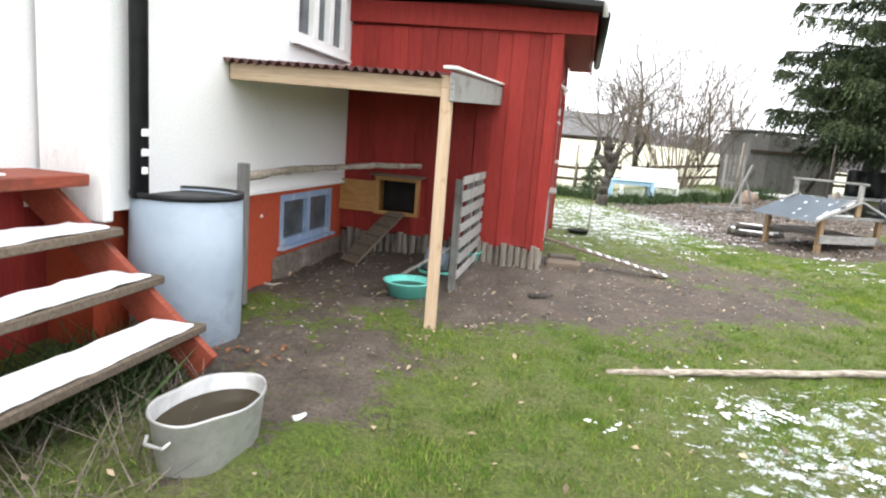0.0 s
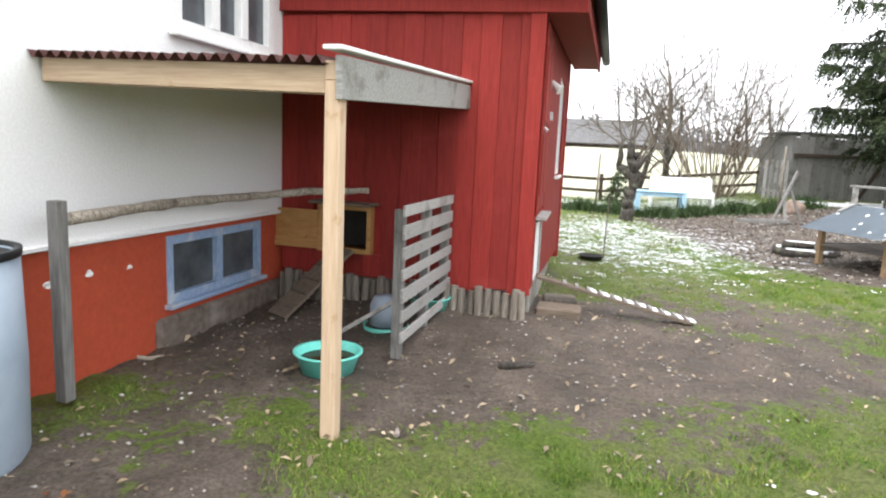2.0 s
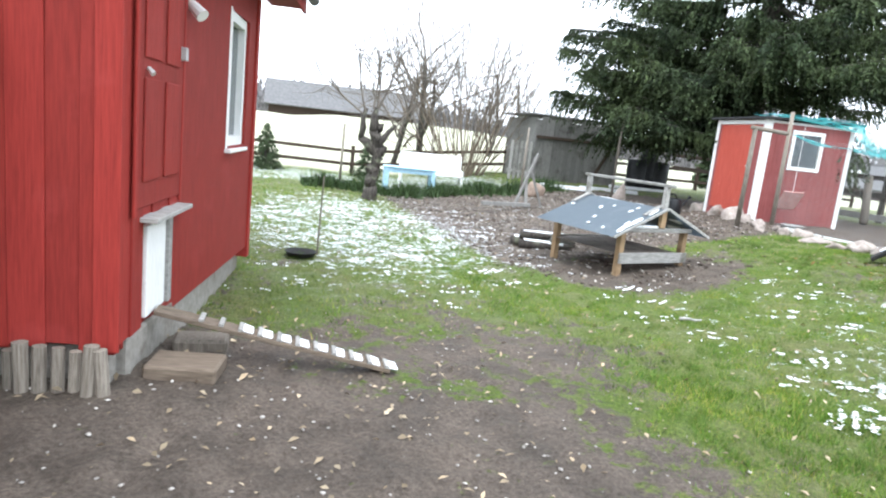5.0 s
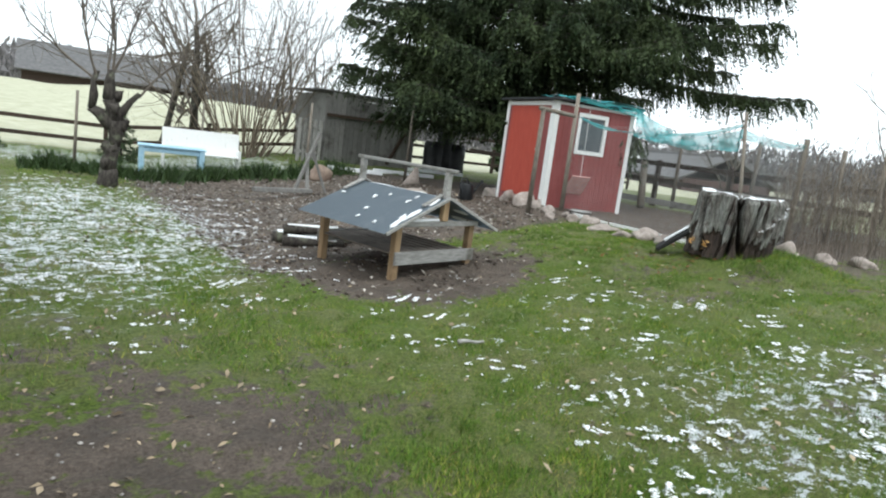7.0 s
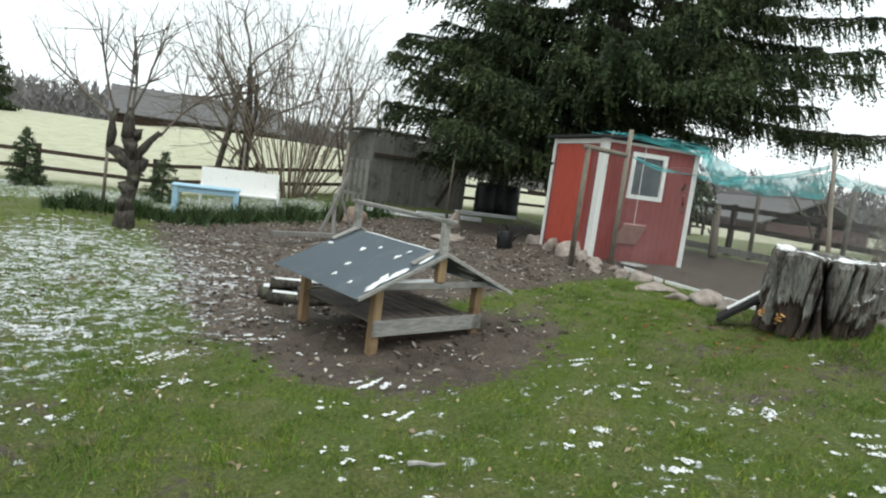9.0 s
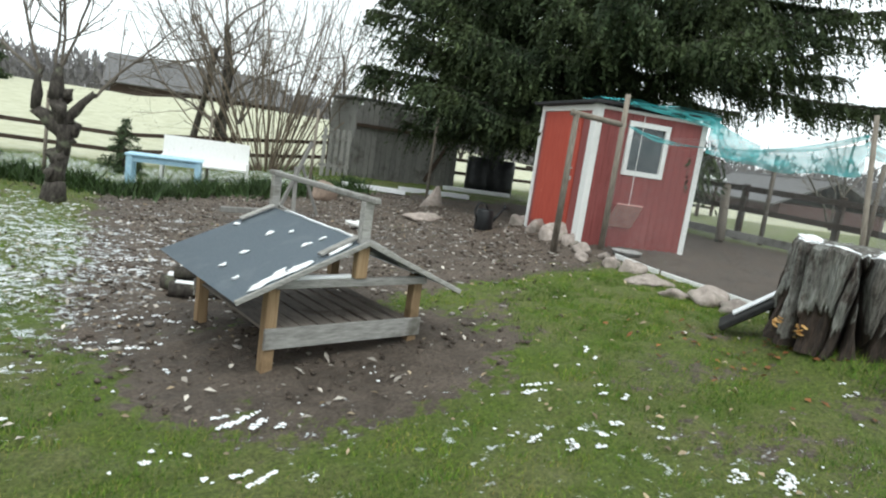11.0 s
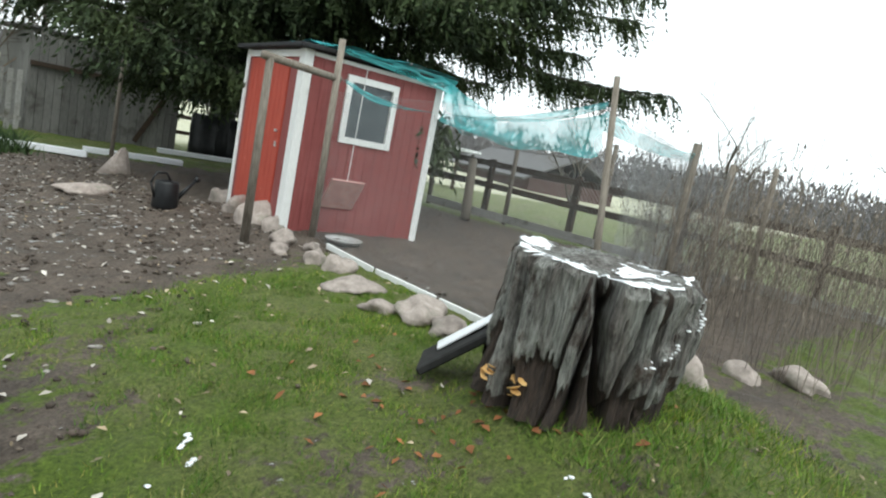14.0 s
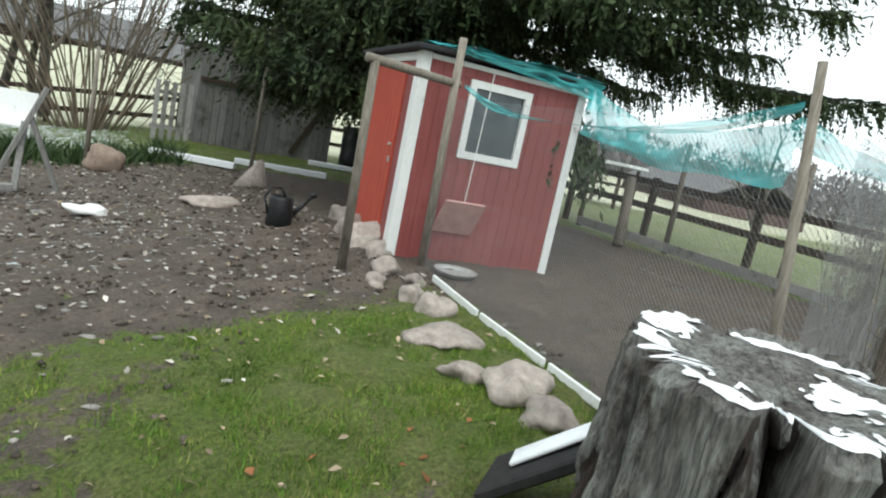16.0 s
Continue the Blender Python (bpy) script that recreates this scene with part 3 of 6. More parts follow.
for k in range(cols + 1):
    a = -0.0 + 1.72 * k / cols
    z = 0.021 * math.cos(a / 0.076 * math.tau)
    za = -0.02 * a / 1.8
    col = [cs.verts.new((a, b, 1.968 + za + 0.066 * (b + 2.72) + z + t)) for b, t in ((-2.69, 0), (-1.4, 0), (-0.01, 0))]
    if prev:
        for i in range(2):
            cs.faces.new((prev[i], col[i], col[i + 1], prev[i + 1]))
    prev = col
bmesh.ops.solidify(cs, geom=cs.faces[:], thickness=0.006)
part("corrugated_sheet", cs, CORRUG, canopy, "", True)
part("edge_cap", beam((1.77, -2.72, 2.0), (1.77, -0.01, 2.15), 0.1, 0.022), WHITEPAINT, canopy, "snow-dusted white edge strip")

# grey post and the bark-covered branch rail
solid("rail_post", beam((0, 0, -0.02), (0, 0, 1.08), 0.07, 0.07), GREYUP, HOUSE @ pose(0.25, -2.79, 0.13), "weathered grey post beside the cellar wall", "post")
br = bmesh.new()
pts = [Vector((0.22, -2.72, 1.1)), Vector((0.2, -1.8, 1.13)), Vector((0.26, -1.0, 1.13)), Vector((0.55, -0.55, 1.16)), Vector((1.02, -0.33, 1.19))]
for k, (p, q) in enumerate(zip(pts, pts[1:])):
    limb(p, q, 0.036 - 0.002 * k, 0.036 - 0.002 * (k + 1), 9, br)
bmesh.ops.subdivide_edges(br, edges=[e for e in br.edges if e.calc_length() > 0.2], cuts=6)
roughen(br, 0.012, 9)
solid("branch_rail", br, PALEBARK, HOUSE, "rough branch with peeling bark used as rail", "branch", smooth=True)

# hatch
hatch = thing("hen_hatch", HOUSE, "small varnished pine hatch with its door open", "hatch")
part("frame", wall_cells(HATCH[0] - 0.05, HATCH[1] + 0.04, HATCH[2] - 0.04, HATCH[3] + 0.05, -0.07, 0.13, [HATCH]), YELLOWPLY, hatch)
door = part("door", box(-0.09, 0.42, -0.075, -0.055, 0.6, 0.96, 0.004), YELLOWPLY, hatch)
part("batten", box(-0.09, 0.42, -0.097, -0.076, 0.6, 0.68, 0.003), YELLOWPLY, door)
part("batten", box(0.36, 0.42, -0.097, -0.076, 0.682, 0.96, 0.003), YELLOWPLY, door)
part("brace", beam((-0.05, -0.088, 0.94), (0.3, -0.088, 0.7), 0.02, 0.05, 0.003), YELLOWPLY, door)
part("roof_board", beam((0.4, -0.12, 1.05), (1.0, -0.12, 1.045), 0.26, 0.025), BROWNWOOD, hatch)
# Added near-black sheet: the shade inside the hatch is put into its colour.
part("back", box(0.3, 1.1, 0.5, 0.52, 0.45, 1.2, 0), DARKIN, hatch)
ramp_t = thing("hen_ramp", HOUSE, "brown plank ramp leading up to the hatch", "ramp")
part("plank", beam((0.7, -0.1, 0.62), (0.36, -0.72, 0.1), 0.28, 0.025), BROWNWOOD, ramp_t)
for k in range(5):
    f = 0.12 + 0.19 * k
    p = Vector((0.7, -0.1, 0.642)).lerp(Vector((0.36, -0.72, 0.122)), f)
    part("cleat", cube(bmesh.new(), (0.27, 0.025, 0.016), Matrix.Translation(p) @ pose(0, 0, 0, 0, 0, -31.7) @ pose(0, 0, 0, 33), 0.002), BROWNWOOD, ramp_t)

# pallet fence
pallet = thing("pallet", HOUSE, "grey weathered slatted pallet standing on edge", "pallet")
for k in range(7):
    zc = 0.235 + 0.15 * k
    part("slat", beam((1.69, -1.36, zc), (1.69, 0.0, zc + 0.005), 0.02, 0.088 + 0.012 * ((k * 7) % 3 - 1), 0.003), GREYWOOD, pallet)
for yb, dz in ((-1.3, -0.1), (-0.66, 0.0), (-0.06, 0.0)):
    part("batten", box(1.61, 1.679, yb - 0.035, yb + 0.035, 0.1 + dz * 0.3, 1.16 + dz * 0.2, 0.003), GREYUP, pallet)
solid("strut", beam((1.64, -1.22, 0.5), (1.02, -1.15, 0.08), 0.045, 0.03), GREYWOOD, HOUSE, "thin grey strut leaning on the pallet", "strut")

# ---- bowls, barrel, tub ----
bowl = thing("water_bowl", pose(-0.29, 5.6, gz(-0.3, 5.6) + 0.0), "mint green plastic bowl with murky water", "bowl")
part("basin", lathe([(0.0, 0.004), (0.17, 0.0), (0.21, 0.12), (0.228, 0.128), (0.228, 0.14), (0.205, 0.136), (0.165, 0.02), (0.0, 0.02)], 40), MINT, bowl, "", True)
part("water", lathe([(0.0, 0.085), (0.19, 0.085)], 40), WATER, bowl)
b2 = copy_thing(bowl, pose(0.25, 7.12, gz(0.25, 7.1)) @ Matrix.Scale(0.85, 4))
tagged(b2, "mint green plastic bowl behind the slatted pallet")

barrel = thing("rain_barrel", pose(-1.71, 4.16, 0.02), "pale blue-grey plastic rain barrel with black rim", "barrel")
part("shell", lathe([(0.0, 0.0), (0.325, 0.0), (0.35, 0.05), (0.36, 0.5), (0.35, 1.0), (0.33, 1.0), (0.34, 0.5), (0.32, 0.06), (0.0, 0.06)], 48), BARREL, barrel, "", True)
part("rim", lathe([(0.33, 0.985), (0.357, 0.985), (0.36, 1.02), (0.332, 1.02), (0.33, 0.985)], 48), BLACKPL, barrel, "black rubber rim", True)
# Black disc paints the shade of the open barrel; it has no lid.
part("shade_disc", lathe([(0.0, 0.992), (0.335, 0.985)], 40), BLACKPL, barrel, "black disc painting the shaded opening")

TUB = pose(-0.97, 2.62, 0.04, 0, 0, 70)
tub = thing("zinc_tub", TUB, "oval dull zinc tub with brown water", "tub")
part("shell", roughen(lathe([(0.0, 0.0), (0.84, 0.0), (0.9, 0.02), (1.0, 0.25), (1.04, 0.262), (1.03, 0.275), (0.99, 0.265), (0.88, 0.04), (0.0, 0.03)], 44, None, 0.3, 0.185), 0.014, 5), ZINC, tub, "", True)
part("water", lathe([(0.0, 0.2), (0.955, 0.2)], 44, None, 0.3, 0.185), WATER, tub)
for s in (-1, 1):
    hb = bmesh.new()
    hpts = [Vector((s * 0.295, -0.06, 0.2)), Vector((s * 0.325, -0.045, 0.18)), Vector((s * 0.325, 0.045, 0.18)), Vector((s * 0.295, 0.06, 0.2))]
    for p, q in zip(hpts, hpts[1:]):
        limb(p, q, 0.008, 0.008, 8, hb)
    part("handle", hb, ZINC, tub)

# pole on the lawn
lp = limb((1.12, 3.94, 0.09), (4.3, 4.55, 0.09), 0.022, 0.033, 12)
bmesh.ops.subdivide_edges(lp, edges=[e for e in lp.edges if e.calc_length() > 1], cuts=20)
solid("fallen_pole", roughen(lp, 0.012, 4), PALEBARK, Matrix(), "barked pole lying on the lawn with snow along it", "pole", smooth=True)

# ladder plank, step and pan at the annex corner
plank = thing("hen_ladder", Matrix(), "snow-dusted cleated plank sloping to the ground", "ladder")
P0, P1 = hp(AW + 0.03, 0.5, 0.42), Vector((2.66, 7.5, gz(2.66, 7.5) + 0.03))
part("plank", beam(P0, P1, 0.14, 0.028), BROWNWOOD, plank)
for k in range(11):
    c = P0.lerp(P1, 0.18 + 0.08 * k)
    d = (P1 - P0).to_track_quat("X", "Z").to_matrix().to_4x4()
    part("cleat", cube(bmesh.new(), (0.03, 0.14, 0.02), Matrix.Translation(c) @ d @ pose(0, 0, 0.025), 0.003), GREYWOOD, plank)
    if k > 1:
        part("snow", roughen(cube(bmesh.new(), (0.07, 0.12, 0.016), Matrix.Translation(c) @ d @ pose(0.04, 0, 0.022), 0.005), 0.008, 20, k), SNOW, plank, "wet snow", True)

# ---- feeder with felt roof ----
FEED = pose(6.82, 10.52, gz(6.8, 10.9) + 0.015, 0, 0, 13.5)
feeder = thing("hen_shelter", FEED, "low wooden hen shelter with blue-grey felt roof", "shelter")
RIDGE, EAVE, RW, RD = 0.83, 0.46, 0.89, 1.45
for s in (-1, 1):
    r = bmesh.new()
    v = [r.verts.new(c) for c in ((0, -0.04, RIDGE), (s * RW, -0.04, EAVE), (s * RW, RD, EAVE), (0, RD, RIDGE))]
    r.faces.new(v)
    bmesh.ops.solidify(r, geom=r.faces[:], thickness=0.025)
    rp = part("roof_panel", r, FELT, feeder)
    part("barge_board", beam((0, -0.055, RIDGE - 0.0), (s * RW, -0.055, EAVE + 0.0), 0.02, 0.035), GREYWOOD, feeder)
    for yy, nm in ((0.06, 0), (RD - 0.06, 1)):
        part("ridge_slat", beam((s * 0.02, yy, RIDGE + 0.025), (s * 0.3, yy, RIDGE + 0.025 - 0.3 * (RIDGE - EAVE) / RW), 0.055, 0.02), GREYWOOD, feeder)
    for yy in (0.12, RD - 0.12):
        part("post", box(s * 0.58 - 0.04, s * 0.58 + 0.04, yy - 0.04, yy + 0.04, -0.12, 0.56, 0.004), AMBER, feeder)
part("front_board", box(-0.63, 0.63, 0.055, 0.078, 0.1, 0.24, 0.004), GREYWOOD, feeder)
part("back_board", box(-0.63, 0.63, RD - 0.078, RD - 0.055, 0.1, 0.24, 0.004), GREYWOOD, feeder)
for k in range(9):
    part("deck_plank", box(-0.6 + 0.134 * k, -0.6 + 0.128 * (k + 1), 0.08, RD - 0.08, 0.2, 0.22, 0.003), DECK, feeder)
part("king_post", box(-0.045, 0.045, -0.01, 0.05, 0.575, 0.8, 0.004), AMBER, feeder)
for yy in (0.03, RD - 0.03):
    part("collar_beam", box(-0.6, 0.6, yy - 0.02, yy + 0.02, 0.515, 0.57, 0.004), GREYWOOD, feeder)
part("tie_snow", roughen(box(-0.5, -0.06, 0.015, 0.045, 0.571, 0.6, 0.004), 0.008, 9), SNOW, feeder, "melting snow on the tie beam", True)
for yy in (0.02, RD - 0.02):
    part("rail_post", box(-0.035, 0.035, yy - 0.03, yy + 0.03, 0.78, 1.1, 0.004), GREYWOOD, feeder)
part("perch_rail", box(-0.028, 0.028, -0.1, RD + 0.08, 1.1, 1.14, 0.008), GREYWOOD, feeder)
rng = np.random.default_rng(8)
for k in range(20):
    u, w = rng.uniform(0.12, 0.82), rng.uniform(0.1, RD - 0.1)
    long = rng.uniform(0.03, 0.09)
    if k > 7:  # the drips lie along the front edge
        w = rng.uniform(0.0, 0.09)
        u, long = rng.uniform(0.1, 0.85), rng.uniform(0.06, 0.2)
    lump = rock((long, rng.uniform(0.025, 0.06), 0.02), k * 1.9, 2, 0.45)
    bmesh.ops.transform(lump, matrix=pose(-u, w, RIDGE + 0.012 - u * (RIDGE - EAVE) / RW, 0, -23.3, 0), verts=lump.verts)
    part("snow", lump, SNOW, feeder, "melting snow", True)
sp = cube(bmesh.new(), (0.78, RD - 0.15, 0.018), pose(0.43, RD / 2, RIDGE + 0.017 - 0.43 * (RIDGE - EAVE) / RW, 0, 23.3, 0), 0.006)
bmesh.ops.subdivide_edges(sp, edges=[e for e in sp.edges if e.calc_length() > 0.2], cuts=12, use_grid_fill=True)
part("snow_sheet", roughen(sp, 0.014, 6), SNOW, feeder, "thin snow on the far slope", True)

# ---- coop ----
COOP = pose(11.04, 13.56, 0.69, 0, 0, -9.3)
coop = thing("coop", COOP, "small red coop with white corner boards and felt roof", "coop")
CW, CD, CH = 1.8, 1.72, 1.88
CWIN = (0.575, 1.13, 1.05, 1.68)
part("wall", wall_cells(0.03, CW - 0.03, -0.2, CH, 0.0, 0.05, [CWIN]), COOPRED, coop)
part("wall", box(0.02, CW - 0.02, CD - 0.05, CD, -0.2, CH, 0), COOPRED, coop)
part("wall", box(CW - 0.05, CW, 0.051, CD - 0.051, -0.2, CH, 0), COOPRED, coop)
part("wall", wall_cells(0.051, CD - 0.051, -0.2, CH, 0.0, 0.05, [(0.35, 1.54, 0.05, CH - 0.08)], True), COOPRED, coop)
part("floor", box(0.05, CW - 0.05, 0.05, CD - 0.05, 0.0, 0.04, 0), BROWNWOOD, coop)
for x0, x1, y0, y1 in ((-0.015, 0.085, -0.015, -0.001), (-0.015, -0.001, 0.0, 0.13), (CW - 0.08, CW + 0.015, -0.015, -0.001), (CW + 0.001, CW + 0.015, 0, 0.09), (-0.015, -0.001, CD - 0.09, CD + 0.01)):
    part("corner_board", box(x0, x1, y0, y1, -0.2, CH + 0.01, 0.003), WHITEPAINT, coop)
part("frieze_board", box(0.09, CW - 0.085, -0.014, -0.001, CH - 0.045, CH, 0.003), WHITEPAINT, coop)
part("frieze_board", box(-0.014, -0.001, 0.135, CD - 0.095, CH - 0.08, CH, 0.003), WHITEPAINT, coop)
cdoor = part("door", box(-0.012, 0.04, 0.36, 1.53, 0.06, CH - 0.09, 0.004), COOPDOOR, coop, "bright red boarded door")
for k in range(9):
    part("board_seam", box(-0.0155, -0.0125, 0.37 + 0.128 * k, 0.37 + 0.128 * k + 0.12, 0.07, CH - 0.1, 0.001), COOPDOOR, cdoor)
part("handle", limb((-0.02, 0.42, 0.98), (-0.05, 0.42, 0.98), 0.012, 0.018, 10), ZINC, cdoor)
part("lock", box(-0.03, -0.016, 0.4, 0.44, 0.8, 0.86, 0.003), ZINC, cdoor)
for k in range(14):
    x0 = 0.09 + (CW - 0.18) * k / 14
    if x0 + 0.12 < CWIN[0] - 0.06 or x0 > CWIN[1] + 0.06:
        part("board", box(x0 + 0.001, x0 + (CW - 0.18) / 14 - 0.001, -0.01, -0.0005, -0.18, CH - 0.046, 0.002), COOPRED, coop)
    else:
        part("board", box(x0 + 0.001, x0 + (CW - 0.18) / 14 - 0.001, -0.01, -0.0005, CWIN[3] + 0.065, CH - 0.046, 0.002), COOPRED, coop)
        part("board", box(x0 + 0.001, x0 + (CW - 0.18) / 14 - 0.001, -0.01, -0.0005, -0.18, CWIN[2] - 0.07, 0.002), COOPRED, coop)
cw = part("window", wall_cells(CWIN[0] - 0.06, CWIN[1] + 0.06, CWIN[2] - 0.06, CWIN[3] + 0.06, -0.03, 0.03, [(CWIN[0] + 0.01, CWIN[1] - 0.01, CWIN[2] + 0.01, CWIN[3] - 0.01)]), WHITEPAINT, coop)
cp = part("pane", box(CWIN[0], CWIN[1], 0.01, 0.014, CWIN[2], CWIN[3], 0), OPAQUEPANE, cw)
cp.visible_shadow = False
part("roof", beam((-0.12, CD / 2, CH + 0.03), (CW + 0.13, CD / 2, CH + 0.085), CD + 0.26, 0.045, 0.008), TARFELT, coop)
part("pop_hole_lid", cube(bmesh.new(), (0.42, 0.03, 0.4), pose(0.62, -0.13, 0.42, 32, 0, 0), 0.004), FLAP, coop, "pinkish red hinged flap")
part("cord", limb((0.62, -0.2, 0.56), (0.72, -0.05, 1.84), 0.005, 0.005, 6), WHITEPAINT, coop, "white pull cord")

# ---- stump ----
STUMP = pose(10.08, 9.18, gz(10.1, 9.05) - 0.06, 0, 0, 20)
stump = thing("tree_stump", STUMP, "large weathered cracked tree stump with snow on top", "stump")
SEG, RINGS, SH = 340, 40, 0.72


CRACKS = [(random.uniform(0, 0.3) + k * math.tau / 13 + random.uniform(-0.2, 0.2), random.choice((0.018, 0.025, 0.04, 0.085)), random.uniform(0.05, 0.22), random.uniform(-0.42, 0.3)) for k in range(13)]
CRACKS += [(random.uniform(0, math.tau), random.uniform(0.012, 0.03), random.uniform(0.03, 0.08), random.uniform(-0.1, 0.1)) for _ in range(7)]
CRACKS += [(math.radians(a), w, d, drift) for a, w, d, drift in ((152, 0.05, 0.2, -0.3), (186, 0.045, 0.22, 0.25), (212, 0.06, 0.24, -0.35), (246, 0.07, 0.2, 0.2))]
PLATES = [random.uniform(-0.035, 0.045) for _ in range(13)]
TOPS_H = [random.uniform(-0.03, 0.025) for _ in range(13)]


def plate_of(ang, f):
    best = 0
    for k, (a, w, d, drift) in enumerate(CRACKS[:13]):
        if (ang - a - drift * f) % math.tau < (ang - CRACKS[best][0] - CRACKS[best][3] * f) % math.tau:
            best = k
    return best


def bark_edge(ang):
    """The height at which the grey outer plates end in ragged points over the rotten foot."""
    c = Vector((math.cos(ang), math.sin(ang), 0))
    return 0.33 + 0.5 * noise.noise(c * 3.0 + Vector((5, 0, 0))) + 0.12 * noise.noise(c * 13) + 0.08 * noise.noise(c * 40)


def stump_r(ang, f):
    """The stump's outline: flat weathered plates between deep splits, flared on one side and undercut on the other."""
    c = Vector((math.cos(ang), math.sin(ang), 0))
    r = 0.525 + 0.1 * (1 - f) ** 2.4 * max(0.0, math.cos(ang - 2.4)) + (0.05 * f - 0.1 * (1 - f)) * max(0.0, math.cos(ang + 1.4))
    r += 0.08 * noise.noise(c * 1.5 + Vector((3, 1, f * 0.4))) + PLATES[plate_of(ang, f)]
    for a, w, d, drift in CRACKS:
        off = (ang - a - drift * f + 0.014 * math.sin(f * 9 + a * 3) + math.pi) % math.tau - math.pi
        r -= d * math.exp(-(off / w) ** 2)
    deg = math.degrees(ang) % 360
    if 222 < deg < 300:  # a slab that has split off below a slanting ledge
        r += 0.07 * float(step(0.06, -0.02, f - (0.5 + 0.0068 * (deg - 222)))) * float(step(222, 230, deg) * step(300, 285, deg))
    r -= 0.04 * float(step(0.04, -0.03, f - bark_edge(ang)))
    r += 0.02 * noise.noise(c * 7 + Vector((0, 0, f * 1.1))) + 0.014 * noise.noise(c * 16 + Vector((0, 0, f * 5))) + 0.012 * noise.noise(c * 45 + Vector((0, 0, f * 9)))
    return r


sb = bmesh.new()
rings = []
for j in range(RINGS + 1):
    f = j / RINGS
    row = []
    for k in range(SEG):
        ang = k * math.tau / SEG
        r = stump_r(ang, f)
        top = SH + TOPS_H[plate_of(ang, 1.0)] + 0.05 * noise.noise(Vector((math.cos(ang) * 2, math.sin(ang) * 2, 4))) + 0.025 * noise.noise(Vector((math.cos(ang) * 9, math.sin(ang) * 9, 1)))
        row.append(sb.verts.new((r * math.cos(ang), r * 0.88 * math.sin(ang), f * top)))
    rings.append(row)
for a, b in zip(rings, rings[1:]):
    for k in range(SEG):
        sb.faces.new((a[k], a[(k + 1) % SEG], b[(k + 1) % SEG], b[k]))
last = rings[-1]
for f in (0.93, 0.8, 0.6, 0.4, 0.2, 0.05):
    row = []
    for k in range(SEG):
        x, y = rings[RINGS][k].co.x * f, rings[RINGS][k].co.y * f
        z = SH + 0.015 + 0.06 * noise.noise(Vector((x * 3, y * 3, 0))) + 0.014 * noise.noise(Vector((x * 14, y * 14, 2)))
        row.append(sb.verts.new((x, y, z)))
    for k in range(SEG):
        sb.faces.new((last[k], last[(k + 1) % SEG], row[(k + 1) % SEG], row[k]))
    last = row
sb.faces.new(last)
STUMPWOOD, n_, l_, p_ = material("grey_black_stump_wood")
fibre, plate, damp = noise_tex(n_, l_, 16, 9, 0.75, (3.0, 3.0, 0.3)), noise_tex(n_, l_, 4.5, 5, 0.6, (1.6, 1.6, 0.45)), noise_tex(n_, l_, 3.4, 8, 0.72, (1, 1, 0.6))
grey_c = mixc(n_, l_, ramp(n_, l_, plate, [(0.4, (0, 0, 0)), (0.56, (1, 1, 1))]), ramp(n_, l_, fibre, [(0.38, (0.045, 0.04, 0.036)), (0.62, (0.24, 0.22, 0.2))]),
              ramp(n_, l_, fibre, [(0.36, (0.08, 0.08, 0.073)), (0.6, (0.38, 0.38, 0.352))]))
# Dark brown of the rotten foot, also used to shade the splits.
rot_shade_c = ramp(n_, l_, fibre, [(0.36, (0.012, 0.009, 0.008)), (0.68, (0.105, 0.072, 0.055))])
bark_f = mathn(n_, l_, "ADD", attr("bark"), mathn(n_, l_, "MULTIPLY", mathn(n_, l_, "SUBTRACT", fibre, 0.5), 0.8))
wood_c = mixc(n_, l_, ramp(n_, l_, bark_f, [(0.42, (0, 0, 0)), (0.58, (1, 1, 1))]), rot_shade_c, grey_c)
wood_c = mixc(n_, l_, ramp(n_, l_, damp, [(0.52, (0, 0, 0)), (0.6, (1, 1, 1))]), wood_c, rot_shade_c)
l_.new(wood_c, p_.inputs["Base Color"])
p_.inputs["Roughness"].default_value = 0.8
bmp = n_.new("ShaderNodeBump")
bmp.inputs["Strength"].default_value, bmp.inputs["Distance"].default_value = 1.0, 0.035
l_.new(mathn(n_, l_, "ADD", fibre, plate), bmp.inputs["Height"])
l_.new(bmp.outputs["Normal"], p_.inputs["Normal"])
TOPS = [v.co.copy() for v in rings[RINGS]]
bark = []
for j in range(RINGS + 1):
    for k in range(SEG):
        ang = k * math.tau / SEG
        # Splits take the rot colour too, so their shade is partly painted.
        gap = max(math.exp(-(((ang - a - drift * j / RINGS + math.pi) % math.tau - math.pi) / w) ** 2) for a, w, d, drift in CRACKS[:13] + CRACKS[-4:])
        bark.append(float(step(-0.03, 0.04, j / RINGS - bark_edge(ang))) * (1 - gap))
wood = part("wood", sb, STUMPWOOD, stump, "", False)
bark += [0.75] * (len(wood.data.vertices) - len(bark))
wood.data.attributes.new("bark", "FLOAT", "POINT").data.foreach_set("value", bark)
